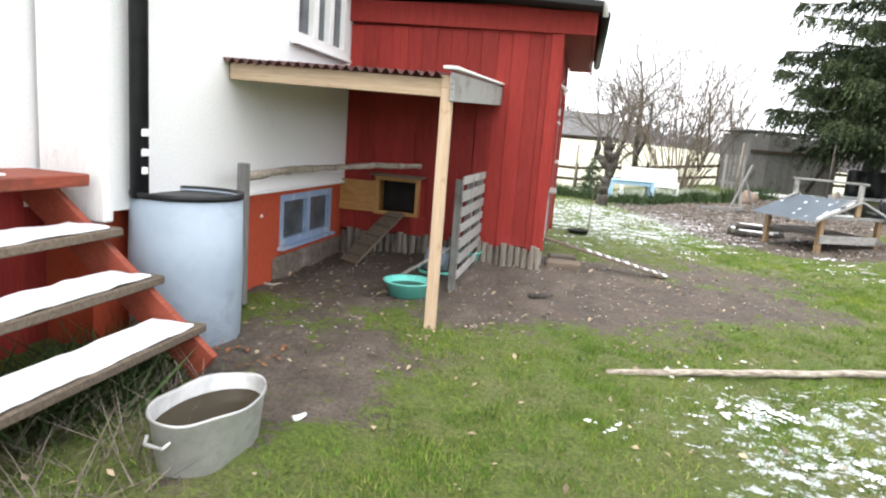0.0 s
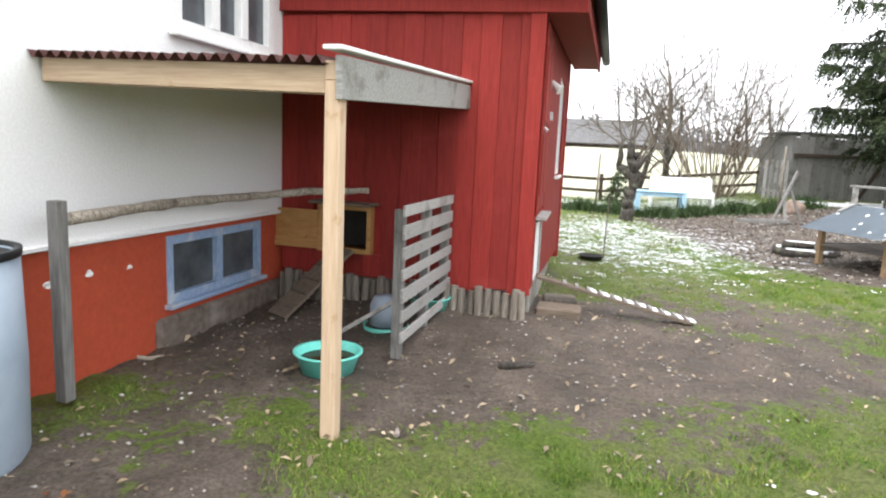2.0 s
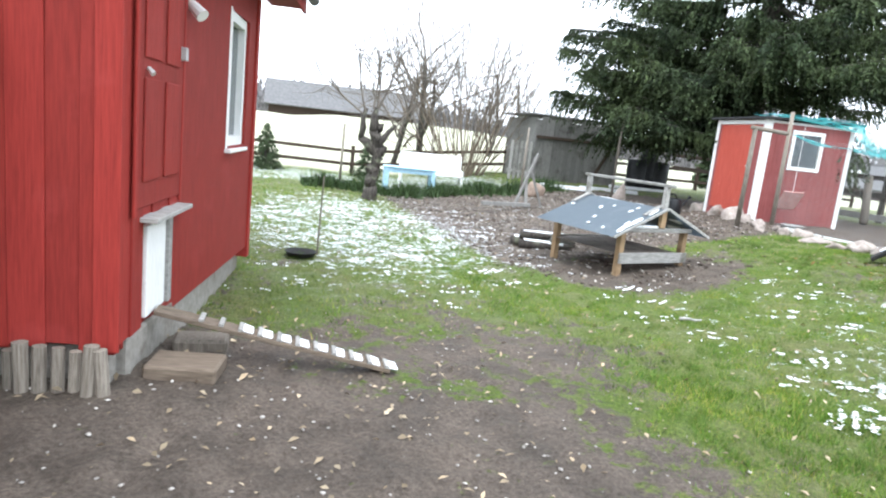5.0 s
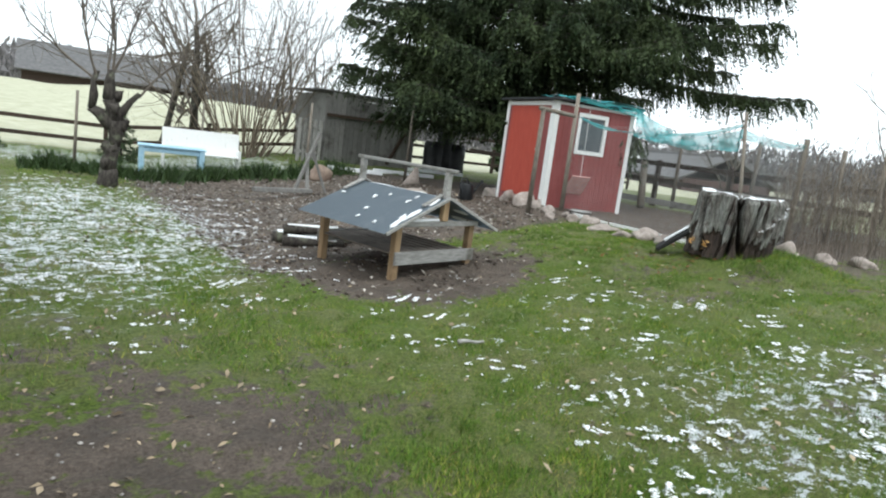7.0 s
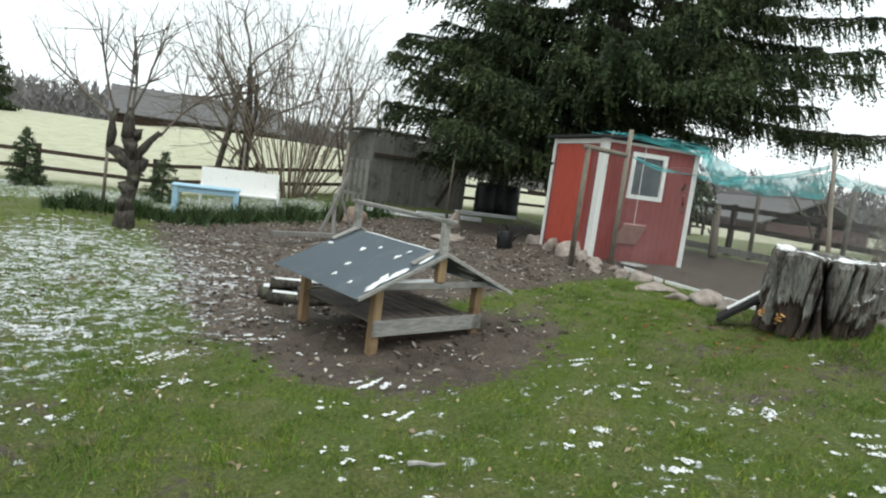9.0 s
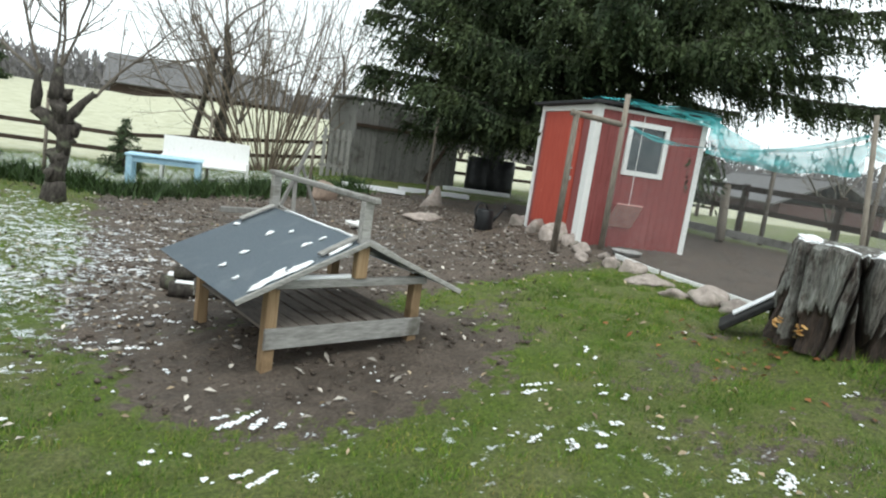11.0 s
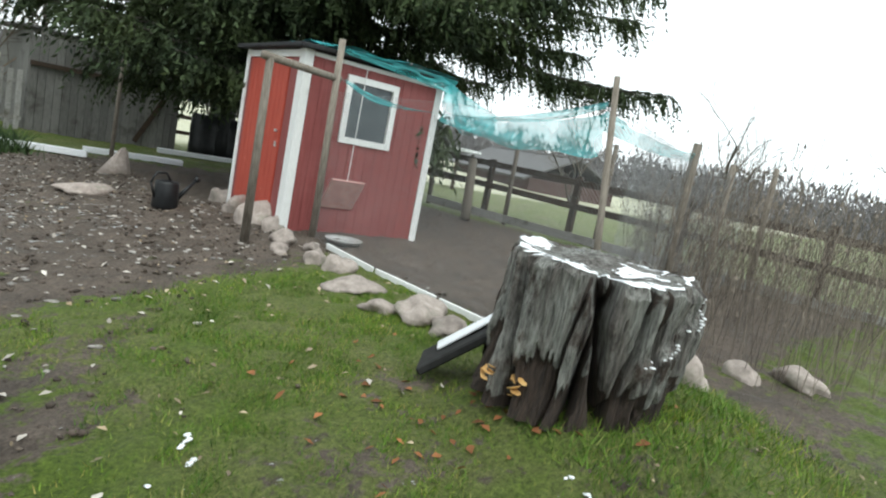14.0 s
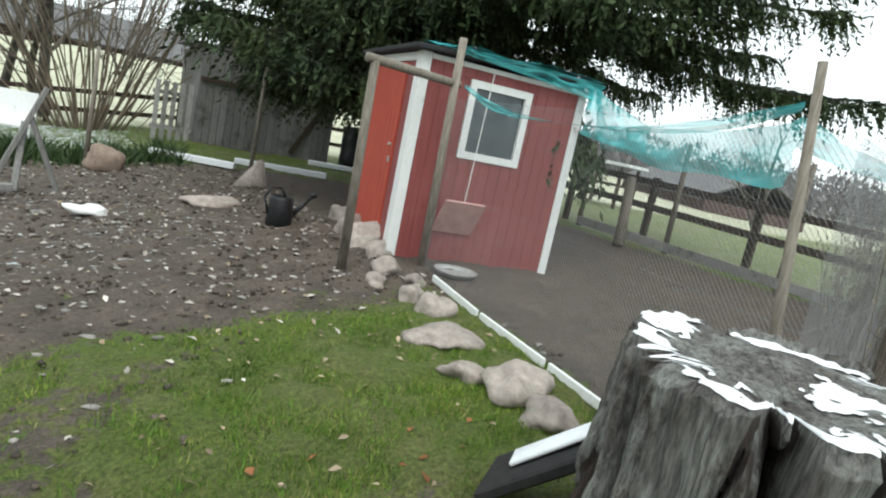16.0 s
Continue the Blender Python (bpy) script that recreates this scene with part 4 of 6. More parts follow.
# snow patches on the stump, fungus, leaning lid
rng = np.random.default_rng(21)
TOP0 = TOPS
sn = bmesh.new()
FS = np.linspace(0.06, 0.945, 60)
snow_rows = []
for f in FS:
    row = []
    for k in range(SEG):
        c = TOP0[k][0] * f, TOP0[k][1] * f
        z = SH + 0.015 + 0.06 * noise.noise(Vector((c[0] * 3, c[1] * 3, 0))) + 0.014 * noise.noise(Vector((c[0] * 14, c[1] * 14, 2)))
        if f > 0.93:
            z = z + (TOP0[k][2] - z) * min(1, (f - 0.93) / 0.07)
        row.append(Vector((c[0], c[1], z + 0.007)))
    snow_rows.append(row)
used = {}
for i in range(len(FS) - 1):
    for k in range(SEG):
        c = snow_rows[i][k]
        lie = 0.6 * noise.noise(c * 3.6 + Vector((1, 5, 0))) + 0.22 * noise.noise(c * 11 + Vector((3, 0, 0))) + 0.12 * noise.noise(c * 40) + (0.22 if FS[i] > 0.8 else -0.06)
        if lie < 0.12:
            continue
        quad = []
        for ii, kk in ((i, k), (i, (k + 1) % SEG), (i + 1, (k + 1) % SEG), (i + 1, k)):
            if (ii, kk) not in used:
                used[(ii, kk)] = sn.verts.new(snow_rows[ii][kk])
            quad.append(used[(ii, kk)])
        sn.faces.new(quad)
tagged(part("snow", sn, SNOW, stump, "", True), "thin melting snow", kind="stuff")
ledge = bmesh.new()
for k in range(26):
    deg = 226 + 2.35 * k
    ang, f = math.radians(deg), 0.5 + 0.0068 * (deg - 222) - 0.015
    r = stump_r(ang, f) - 0.015
    lump = rock((random.uniform(0.012, 0.034), random.uniform(0.012, 0.03), 0.012), k * 2.3, 1, 0.5)
    bmesh.ops.transform(lump, matrix=pose(r * math.cos(ang), r * 0.88 * math.sin(ang), f * SH + 0.012), verts=lump.verts)
    me_tmp = bpy.data.meshes.new("lump")
    lump.to_mesh(me_tmp)
    lump.free()
    ledge.from_mesh(me_tmp)
    bpy.data.meshes.remove(me_tmp)
tagged(part("snow", ledge, SNOW, stump, "", True), "snow caught on the slanting ledge", kind="stuff")
for k in range(14):
    ang = math.radians(rng.uniform(126, 160))
    r = stump_r(ang, 0.12) + 0.02
    size = rng.uniform(0.045, 0.08)
    fb = roughen(lathe([(0.0, 0.0), (0.35, 0.05), (0.85, 0.16), (1.0, 0.3), (0.9, 0.3), (0.4, 0.18), (0.0, 0.14)], 14), 0.16, 2.6, k * 1.7)
    bmesh.ops.transform(fb, matrix=pose(r * math.cos(ang), r * 0.88 * math.sin(ang), rng.uniform(0.06, 0.19), rng.uniform(-40, 40), rng.uniform(-40, 40), rng.uniform(0, 180)) @ Matrix.Scale(size * 0.5, 4), verts=fb.verts)
    part("fungus", fb, FUNGUS, stump, "frilled yellow-orange fungus", True)
lid = thing("leaning_board", Matrix(), "dark board with snow leaning on the stump", "board")
part("board", beam((9.78, 9.98, 0.6), (10.1, 9.58, 1.02), 0.34, 0.05, 0.01), RUBBER, lid)
part("snow", roughen(beam((9.84, 9.93, 0.715), (10.06, 9.66, 1.01), 0.13, 0.02, 0.006), 0.012, 12), SNOW, lid, "wet snow", True)

# red wall boards, each its own
for k in range(14):
    w = AW / 14
    x0, deep = k * w, 0.012 * (k % 2)
    pieces = [(0.36 - 0.02 * ((k * 5) % 3), 2.72)]
    if x0 + w > HATCH[0] - 0.05 and x0 < HATCH[1] + 0.04:
        pieces = [(0.36, HATCH[2] - 0.045), (HATCH[3] + 0.055, 2.72)]
    for z0, z1 in pieces:
        part("board", box(x0 + 0.003 - deep * 0.6, x0 + w - 0.003 + deep * 0.6, -0.012 - deep, 0.019, z0, z1, 0.004), REDWOOD, annex)
for k in range(20):
    w = (AL + 0.012) / 20
    y0, deep = -0.01 + k * w, 0.012 * (k % 2)
    pieces = [(0.36, 2.75)]
    for h in (SWIN, POP):
        if y0 + w > h[0] - 0.02 and y0 < h[1] + 0.02:
            pieces = [(0.36, h[2] - 0.02), (h[3] + 0.02, 2.75)] if h[2] > 0.4 else [(h[3] + 0.02, 2.75)]
    for z0, z1 in pieces:
        part("board", box(AW - 0.019, AW + 0.012 + deep, y0 + 0.003 - deep * 0.6, y0 + w - 0.003 + deep * 0.6, z0, z1, 0.004), REDWOOD, annex)
part("corner_board", box(AW - 0.1, AW + 0.03, -0.045, -0.026, 0.34, 2.72, 0.004), REDWOOD, annex)
casement(annex, "window", SWIN[0] - 0.02, SWIN[1] + 0.02, SWIN[2] - 0.02, SWIN[3] + 0.02, AW + 0.075, 0.1, WHITEPAINT, 1, 0.1, True, "white framed side window", OPAQUEPANE)
adoor = part("door", box(AW + 0.026, AW + 0.036, 0.16, 0.98, 1.06, 2.6, 0.003), REDWOOD, annex, "red panelled door")
for y0, z0, z1 in ((0.24, 1.2, 1.75), (0.61, 1.2, 1.75), (0.24, 1.85, 2.5), (0.61, 1.85, 2.5)):
    part("panel", box(AW + 0.037, AW + 0.047, y0, y0 + 0.28, z0, z1, 0.006), REDWOOD, adoor)
part("latch", box(AW + 0.037, AW + 0.075, 0.9, 0.95, 1.9, 1.98, 0.004), ZINC, adoor, "grey metal latch")
part("hook", limb((AW + 0.045, 0.28, 1.8), (AW + 0.075, 0.27, 1.77), 0.012, 0.016, 8), ZINC, adoor, "grey metal hook")
for y0, y1, z0, z1 in ((0.12, 0.16, 1.02, 2.66), (0.98, 1.02, 1.02, 2.66), (0.16, 0.98, 2.6, 2.66)):
    part("door_trim", box(AW + 0.026, AW + 0.042, y0, y1, z0, z1, 0.004), REDWOOD, annex)
part("lamp", limb((AW + 0.03, 1.12, 2.28), (AW + 0.12, 1.08, 2.2), 0.03, 0.045, 10), WHITEPAINT, annex, "small white lamp")
part("hood", beam((AW + 0.01, 0.26, 0.99), (AW + 0.01, 1.0, 0.99), 0.22, 0.028), GREYWOOD, annex, "pale weathered ledge over the pop hole")
pop = part("pop_door", box(AW - 0.03, AW + 0.03, POP[0], POP[1] - 0.12, POP[2], POP[3], 0.004), WHITEPAINT, annex, "chipped white pop-hole door")
part("hinge_rail", box(AW + 0.02, AW + 0.05, POP[1] - 0.11, POP[1] - 0.04, POP[2], POP[3], 0.004), GREYWOOD, annex)
# the side wall stands a little off square to the front
SKEW = pose(AW, 0, 0, 0, 0, 2.4) @ pose(-AW, 0, 0)
for ob in annex.children:
    corners = [Vector(c) for c in ob.bound_box]
    if min(c.x for c in corners) > AW - 0.2 and max(c.y for c in corners) > 0.1 and max(c.z for c in corners) < 2.77:
        ob.matrix_basis = SKEW
# palisade of short stakes along the foot of the annex
stake_me = []
for v in range(4):
    b = limb((0, 0, -0.1), (0, 0, 0.27 + 0.02 * v), 0.036, 0.03 + 0.002 * v, 9)
    stake_me.append(mesh_of("stake", roughen(b, 0.012, 7, v * 3), STAKE))
for k in range(31):
    s = new("stake", stake_me[(k * 7) % 4])
    s.parent = annex
    s.matrix_basis = pose(0.06 + k * 0.077, -0.07 - 0.012 * ((k * 3) % 4), 0.07, random.uniform(-4, 4), random.uniform(-4, 4), random.uniform(0, 360))
solid("wooden_step", roughen(box(-0.2, 0.2, -0.14, 0.14, 0.0, 0.1, 0.015), 0.01, 8), BROWNWOOD, HOUSE @ pose(AW + 0.27, 0.3, 0.1), "worn brown wooden block step by the annex", "step")
solid("wood_block", roughen(box(-0.16, 0.16, -0.1, 0.1, 0.0, 0.14, 0.02), 0.015, 8), STAKE, HOUSE @ pose(AW + 0.24, 0.72, 0.06, 0, 0, 10), "sawn wooden block beside the annex wall", "block")
CHIPS = ((-1.53, 5.65, 0.17, 20, PALEBARK), (0.31, 4.71, 0.08, 70, STONE), (5.81, 8.5, 0.2, -20, GREYWOOD), (-0.65, 2.96, 0.07, 30, WHITEPAINT))
pan = thing("feed_pan", pose(2.35, 11.1, gz(2.35, 11.1)), "small dark metal pan on the grass", "pan")
part("dish", lathe([(0.0, 0.01), (0.15, 0.0), (0.18, 0.06), (0.19, 0.06), (0.185, 0.065), (0.14, 0.015), (0.0, 0.015)], 24), RUBBER, pan, "", True)
solid("thin_stake", limb((0, 0, -0.02), (0.02, 0, 0.95), 0.012, 0.009, 7), TWIG, pose(2.55, 11.2, gz(2.5, 11.2)), "thin stake standing in the snowy grass", "stake")
solid("dead_branch", roughen(limb((-0.13, 0, 0), (0.13, 0.03, 0.02), 0.03, 0.015, 8), 0.03, 14), BARK, pose(0.98, 5.92, gz(1, 5.9) + 0.02, 0, 0, 10), "small dark rotten branch on the mud", "branch", smooth=True)
for k, (x, y, ln, turn, mat) in enumerate(CHIPS):
    chip = limb((-ln / 2, 0, 0.012), (ln / 2, 0.02, 0.016), 0.018, 0.008, 7)
    bmesh.ops.subdivide_edges(chip, edges=[e for e in chip.edges if e.calc_length() > 0.05], cuts=4)
    solid("wood_chip", roughen(chip, 0.02, 11, k), mat, pose(x, y, gz(x, y) + 0.01, 0, 0, turn), "pale broken stick lying on the trodden ground", "stick", "sticks on the ground", smooth=True)
jug = thing("drinker", HOUSE @ pose(1.35, -0.72, 0.08), "grey plastic hen drinker behind the pallet", "drinker")
part("tank", lathe([(0.0, 0.3), (0.1, 0.29), (0.13, 0.22), (0.13, 0.06), (0.0, 0.06)], 20), BARREL, jug, "", True)
part("tray", lathe([(0.0, 0.0), (0.17, 0.0), (0.19, 0.06), (0.18, 0.06), (0.16, 0.012), (0.0, 0.012)], 20), MINT, jug, "", True)

# ---- fences ----
nfence = thing("paddock_fence", Matrix(), "dark brown post and rail fence round the paddock", "fence")
for k in range(16):
    x = -18 + 2.9 * k
    part("post", box(x - 0.06, x + 0.06, 26.1, 26.22, -0.2, 1.0 + gz(x, 26), 0.01), DARKRAIL, nfence)
    for zz in (0.35, 0.8):
        part("rail", beam((x, 26.06, zz + gz(x, 26)), (x + 2.9, 26.06, zz + gz(x + 2.9, 26)), 0.04, 0.11), DARKRAIL, nfence)
efence = thing("paddock_fence", Matrix(), "dark brown rail fence behind the hen run", "fence")
for k in range(10):
    y = 3 + 2.3 * k
    part("post", box(18.35, 18.47, y - 0.06, y + 0.06, 0.2, 1.85, 0.01), DARKRAIL, efence)
    for zz in (0.62, 1.1):
        part("rail", beam((18.3, y, zz + 0.6 + 0.012 * (y - 13)), (18.3, y + 2.3, zz + 0.6 + 0.012 * (y - 10.7)), 0.045, 0.13), DARKRAIL, efence)

# ---- hen run: posts, wire, net, edging, stones ----
POST_A, POST_B = Vector((11.3, 13.3, 0.55)), Vector((10.82, 9.52, 0.6))
run = thing("hen_run", Matrix(), "hen run of grey poles, wire mesh and boards", "run")
part("pole", limb(POST_A, POST_A + Vector((-0.06, -0.05, 2.18)), 0.044, 0.036, 12), STAKE, run, "", True)
part("pole", limb(POST_B, (10.7, 9.69, 2.45), 0.025, 0.019, 12), STAKE, run, "", True)
part("pole", limb((10.48, 13.28, 0.5), (10.42, 13.2, 2.35), 0.045, 0.038, 12), STAKE, run, "", True)
part("cross_pole", limb((10.34, 13.2, 2.36), (11.3, 13.27, 2.33), 0.04, 0.036, 12), STAKE, run, "", True)
BACK = [Vector((17.4, 8.0, 0.6)), Vector((17.4, 10.6, 0.6)), Vector((17.4, 13.3, 0.6)), Vector((17.4, 15.4, 0.6)), Vector((17.4, 17.6, 0.6))]
for p in BACK:
    part("pole", limb(p, p + Vector((random.uniform(-0.06, 0.06), random.uniform(-0.05, 0.05), 1.9)), 0.05, 0.042, 10), STAKE, run, "", True)
for p, q in zip(BACK, BACK[1:]):
    part("kick_board", beam(p + Vector((-0.06, 0, 0.12)), q + Vector((-0.06, 0, 0.12)), 0.025, 0.16), GREYWOOD, run)
MID = [Vector((13.3, 10.2, 0.6)), Vector((15.5, 10.6, 0.6))]
for p in MID:
    part("pole", limb(p, p + Vector((0.04, 0, 1.75)), 0.05, 0.042, 10), STAKE, run, "", True)
solid("leaning_post", limb((16.9, 16.0, 0.55), (17.25, 16.4, 1.75), 0.1, 0.09, 10), STAKE, Matrix(), "thick grey post leaning on the run fence", "post", smooth=True)


def wire_mesh(p, q, z0, z1, cell, rad):
    """Diamond wire netting between two uprights."""
    p, q = Vector(p), Vector(q)
    d = q - p
    length, high = d.length, z1 - z0
    u = d.normalized()
    nrm = Vector((-u.y, u.x, 0))
    vs, fs = [], []

    def strand(a0, h0, a1, h1):
        b = len(vs)
        for a, h in ((a0, h0), (a1, h1)):
            c = p + u * a + Vector((0, 0, z0 + h))
            for t in range(3):
                an = t * math.tau / 3
                vs.append(c + nrm * rad * math.cos(an) + Vector((0, 0, rad * math.sin(an))) + u * rad * math.sin(an))
        for t in range(3):
            fs.append((b + t, b + (t + 1) % 3, b + 3 + (t + 1) % 3, b + 3 + t))
    a = -high
    while a < length:
        for s in (1, -1):
            lo, hi = max(a, 0), min(a + high, length)
            if hi > lo:
                h_lo, h_hi = lo - a, hi - a
                strand(lo, h_lo if s > 0 else high - h_lo, hi, h_hi if s > 0 else high - h_hi)
        a += cell
    for h in (0, high * 0.5, high):
        strand(0, h, length, h)
    return raw_mesh("wire_mesh", [tuple(v) for v in vs], fs, WIRE)


for p, q, top in ((POST_A, POST_B, 2.2), ((17.36, 8.0, 0), (17.36, 17.6, 0), 2.3), (POST_B, (13.3, 10.2, 0), 2.2), ((13.3, 10.2, 0), (17.36, 10.9, 0), 2.2)):
    w = new("wire_mesh", wire_mesh((p[0], p[1], 0), (q[0], q[1], 0), 0.6, top, 0.032, 0.0008))
    w.parent = run

EDGE0, EDGE1 = Vector((11.2, 12.9, 0.0)), Vector((10.78, 10.0, 0.0))
for k in range(3):
    a, b = EDGE0.lerp(EDGE1, k / 3 + 0.01), EDGE0.lerp(EDGE1, (k + 1) / 3 - 0.01)
    a.z, b.z = gz(a.x, a.y) + 0.025, gz(b.x, b.y) + 0.025
    part("edging_board", beam(a, b, 0.025, 0.06), WHITEPAINT, run, "pale snow-dusted edging board")

# turquoise net: bunched over the coop roof and slung in a sagging band to the near pole


def net_band(p, q, sag, drop, fold, seed, n=60, m=8):
    p, q = Vector(p), Vector(q)
    bm = bmesh.new()
    rows = []
    for i in range(n + 1):
        u = i / n
        c = p.lerp(q, u)
        c.z -= sag(u) if callable(sag) else sag * 4 * u * (1 - u)
        side = (q - p).cross(Vector((0, 0, 1))).normalized()
        w = drop(u)
        row = []
        for j in range(m + 1):
            v = j / m
            off = fold * math.sin(v * 9 + seed) * noise.noise(Vector((u * 6, v * 2, seed))) + 0.06 * fold * noise.noise(Vector((u * 25, v * 5, seed)))
            row.append(bm.verts.new(c - Vector((0, 0, w * v)) + side * off))
        rows.append(row)
    for a, b_ in zip(rows, rows[1:]):
        for j in range(m):
            bm.faces.new((a[j], b_[j], b_[j + 1], a[j + 1]))
    return bm


CR = COOP @ Vector((CW + 0.1, -0.1, CH + 0.05))
CL = COOP @ Vector((0.25, -0.16, CH + 0.1))
net = thing("bird_net", Matrix(), "torn turquoise netting slung over the hen run", "net")
part("band", net_band(CR, (10.7, 9.7, 2.24), lambda u: 0.36 * (1 - math.exp(-u / 0.1)) * (1 - u) ** 0.6 + 0.05 * math.sin(7 * u) * (1 - u), lambda u: 0.17 + 0.1 * u + 0.03 * math.sin(13 * u), 0.07, 1), NET, net, "", True)
part("curtain", net_band(CR + Vector((-0.15, 0.0, 0.03)), CR + Vector((0.02, -0.75, -0.3)), 0.02, lambda u: 0.5 - 0.25 * u, 0.12, 7, 24, 10), NET, net, "", True)
part("band", net_band(CL, CR + Vector((0, -0.05, 0.04)), -0.01, lambda u: 0.05 + 0.13 * u, 0.12, 2), NET, net, "", True)
part("band", net_band((11.34, 13.26, 2.35), (10.72, 9.72, 2.3), 0.22, lambda u: 0.03 + 0.03 * math.sin(9 * u), 0.1, 3), NET, net, "", True)
part("band", net_band((10.7, 9.7, 2.24), (13.3, 10.2, 2.25), 0.04, lambda u: 0.12 - 0.05 * u, 0.06, 4), NET, net, "", True)
roof_net = bmesh.new()
bmesh.ops.create_grid(roof_net, x_segments=30, y_segments=20, size=0.5, matrix=COOP @ pose(CW / 2 + 0.1, 0.25, CH + 0.125, 0, -1.2, 0) @ Matrix.Diagonal((CW, 0.9, 1, 1)))
part("roof_cover", roughen(roof_net, 0.05, 3), NET, net, "", True)

# stones along the edging and by the coop
STONES = ((11.0, 12.82, 0.2, 0.16, 0.1), (10.72, 12.4, 0.24, 0.2, 0.14), (10.75, 12.08, 0.34, 0.26, 0.16), (10.5, 11.52, 0.42, 0.5, 0.1), (10.36, 10.98, 0.3, 0.24, 0.09),
          (10.5, 10.72, 0.42, 0.32, 0.17), (10.46, 10.38, 0.4, 0.3, 0.13), (11.36, 15.5, 0.36, 0.3, 0.24), (11.12, 14.6, 0.34, 0.4, 0.22), (10.98, 13.95, 0.36, 0.3, 0.24), (11.0, 13.62, 0.28, 0.24, 0.16),
          (10.85, 13.15, 0.28, 0.24, 0.14), (10.62, 12.85, 0.2, 0.18, 0.1), (10.98, 8.95, 0.26, 0.24, 0.22), (11.2, 9.1, 0.3, 0.26, 0.18), (11.9, 8.9, 0.3, 0.26, 0.14), (12.3, 8.6, 0.4, 0.25, 0.12))
for k, (x, y, a, b, c) in enumerate(STONES):
    solid("stone", rock((a, b, c * 1.5), k * 1.37, 3, 0.34), STONE, pose(x, y, gz(x, y) + c * 0.12, 0, 0, 37 * k), "grey-pink fieldstone set in the grass edge", "stone", "stones edging the run", smooth=True)
solid("flat_stone", rock((0.75, 0.4, 0.16), 41, 3), STONE, pose(10.0, 16.4, gz(10, 16.4) + 0.03, 0, 0, 15), "flat pale stone lying on the bare soil", "stone", smooth=True)
ust = roughen(limb((0, 0, -0.15), (0.12, 0, 0.42), 0.36, 0.05, 6), 0.04, 5)
bmesh.ops.bevel(ust, geom=ust.edges[:], offset=0.03, segments=2, affect="EDGES")
bmesh.ops.scale(ust, vec=(1, 0.45, 1), verts=ust.verts)
solid("upright_stone", ust, STONE, pose(10.85, 17.95, gz(10.8, 17.9), 0, 0, 10), "pointed grey stone at the foot of a pole", "stone", smooth=True)
solid("boulder", rock((0.55, 0.45, 0.45), 5.2, 3), TERRACOTTA, pose(8.95, 18.9, gz(9, 18.9) + 0.14), "rounded brown boulder at the bed's edge", "stone", smooth=True)

can = thing("watering_can", pose(10.46, 15.15, gz(10.46, 15.15), 0, 0, 5), "black plastic watering can on bare soil", "watering can")
part("body", lathe([(0.0, 0.0), (0.14, 0.0), (0.15, 0.02), (0.135, 0.3), (0.12, 0.33), (0.11, 0.33), (0.0, 0.3)], 24), BLACKPL, can, "", True)
part("spout", limb((0.1, 0, 0.08), (0.36, 0, 0.36), 0.035, 0.018, 12), BLACKPL, can, "", True)
part("rose", limb((0.35, 0, 0.35), (0.39, 0, 0.39), 0.022, 0.045, 12), BLACKPL, can, "", True)
hb = bmesh.new()
hpts = [Vector((0.04, 0, 0.33)), Vector((-0.02, 0, 0.42)), Vector((-0.14, 0, 0.42)), Vector((-0.2, 0, 0.3)), Vector((-0.14, 0, 0.12))]
for p, q in zip(hpts, hpts[1:]):
    limb(p, q, 0.014, 0.014, 8, hb)
part("handle", hb, BLACKPL, can, "", True)
pan2 = thing("feed_tray", pose(11.5, 13.0, gz(11.5, 13.0)), "round metal feed tray in the run", "tray")
part("dish", lathe([(0.0, 0.012), (0.17, 0.0), (0.2, 0.05), (0.21, 0.05), (0.17, 0.015), (0.0, 0.018)], 24), ZINC, pan2, "", True)
bag = rock((0.34, 0.26, 0.14), 9, 3, 0.5)
solid("plastic_bag", bag, WHITEPAINT, pose(8.6, 15.7, gz(8.6, 15.7) + 0.05), "crumpled white plastic bag on soil", "bag", smooth=True)

# white planks and poles by the bed, bench under the spruce
for x0, y0, x1, y1 in ((9.7, 20.3, 11.0, 19.7), (11.2, 20.6, 12.9, 20.2), (13.3, 22.4, 15.2, 22.0)):
    z = max(gz(x0, y0), gz(x1, y1)) + 0.06
    solid("plank", beam((x0, y0, z), (x1, y1, z), 0.2, 0.1), SNOW, Matrix(), "snow-covered plank lying at the bed edge", "plank", "planks along the bed")
for k, (x, y, top) in enumerate(((10.95, 18.45, 2.3), (8.7, 19.3, 1.8), (4.0, 20.3, 1.65), (7.1, 22.8, 1.7))):
    solid("garden_pole", limb((0, 0, -0.05), (0.03, 0.0, top), 0.035, 0.028, 8), STAKE, pose(x, y, gz(x, y)), "thin grey wooden pole standing in the garden", "pole", "garden poles", smooth=True)
trestle = thing("lumber_pile", pose(8.0, 17.2, gz(8, 17.2)), "leaning grey timbers on a rough trestle", "timber")
for a, b in (((-0.35, 0, 0), (0.15, 0.1, 1.25)), ((0.35, 0, 0), (0.0, 0.1, 0.9)), ((-0.1, -0.1, 0), (-0.05, 0.2, 0.8))):
    part("timber", beam(a, b, 0.07, 0.05), GREYUP, trestle)
part("timber", beam((-1.3, -0.4, 0.06), (-0.1, -0.3, 0.08), 0.12, 0.08), GREYUP, trestle)
logs = thing("log_pile", pose(6.2, 12.6, gz(5.9, 12.7)), "short snowy logs behind the hen shelter", "logs")
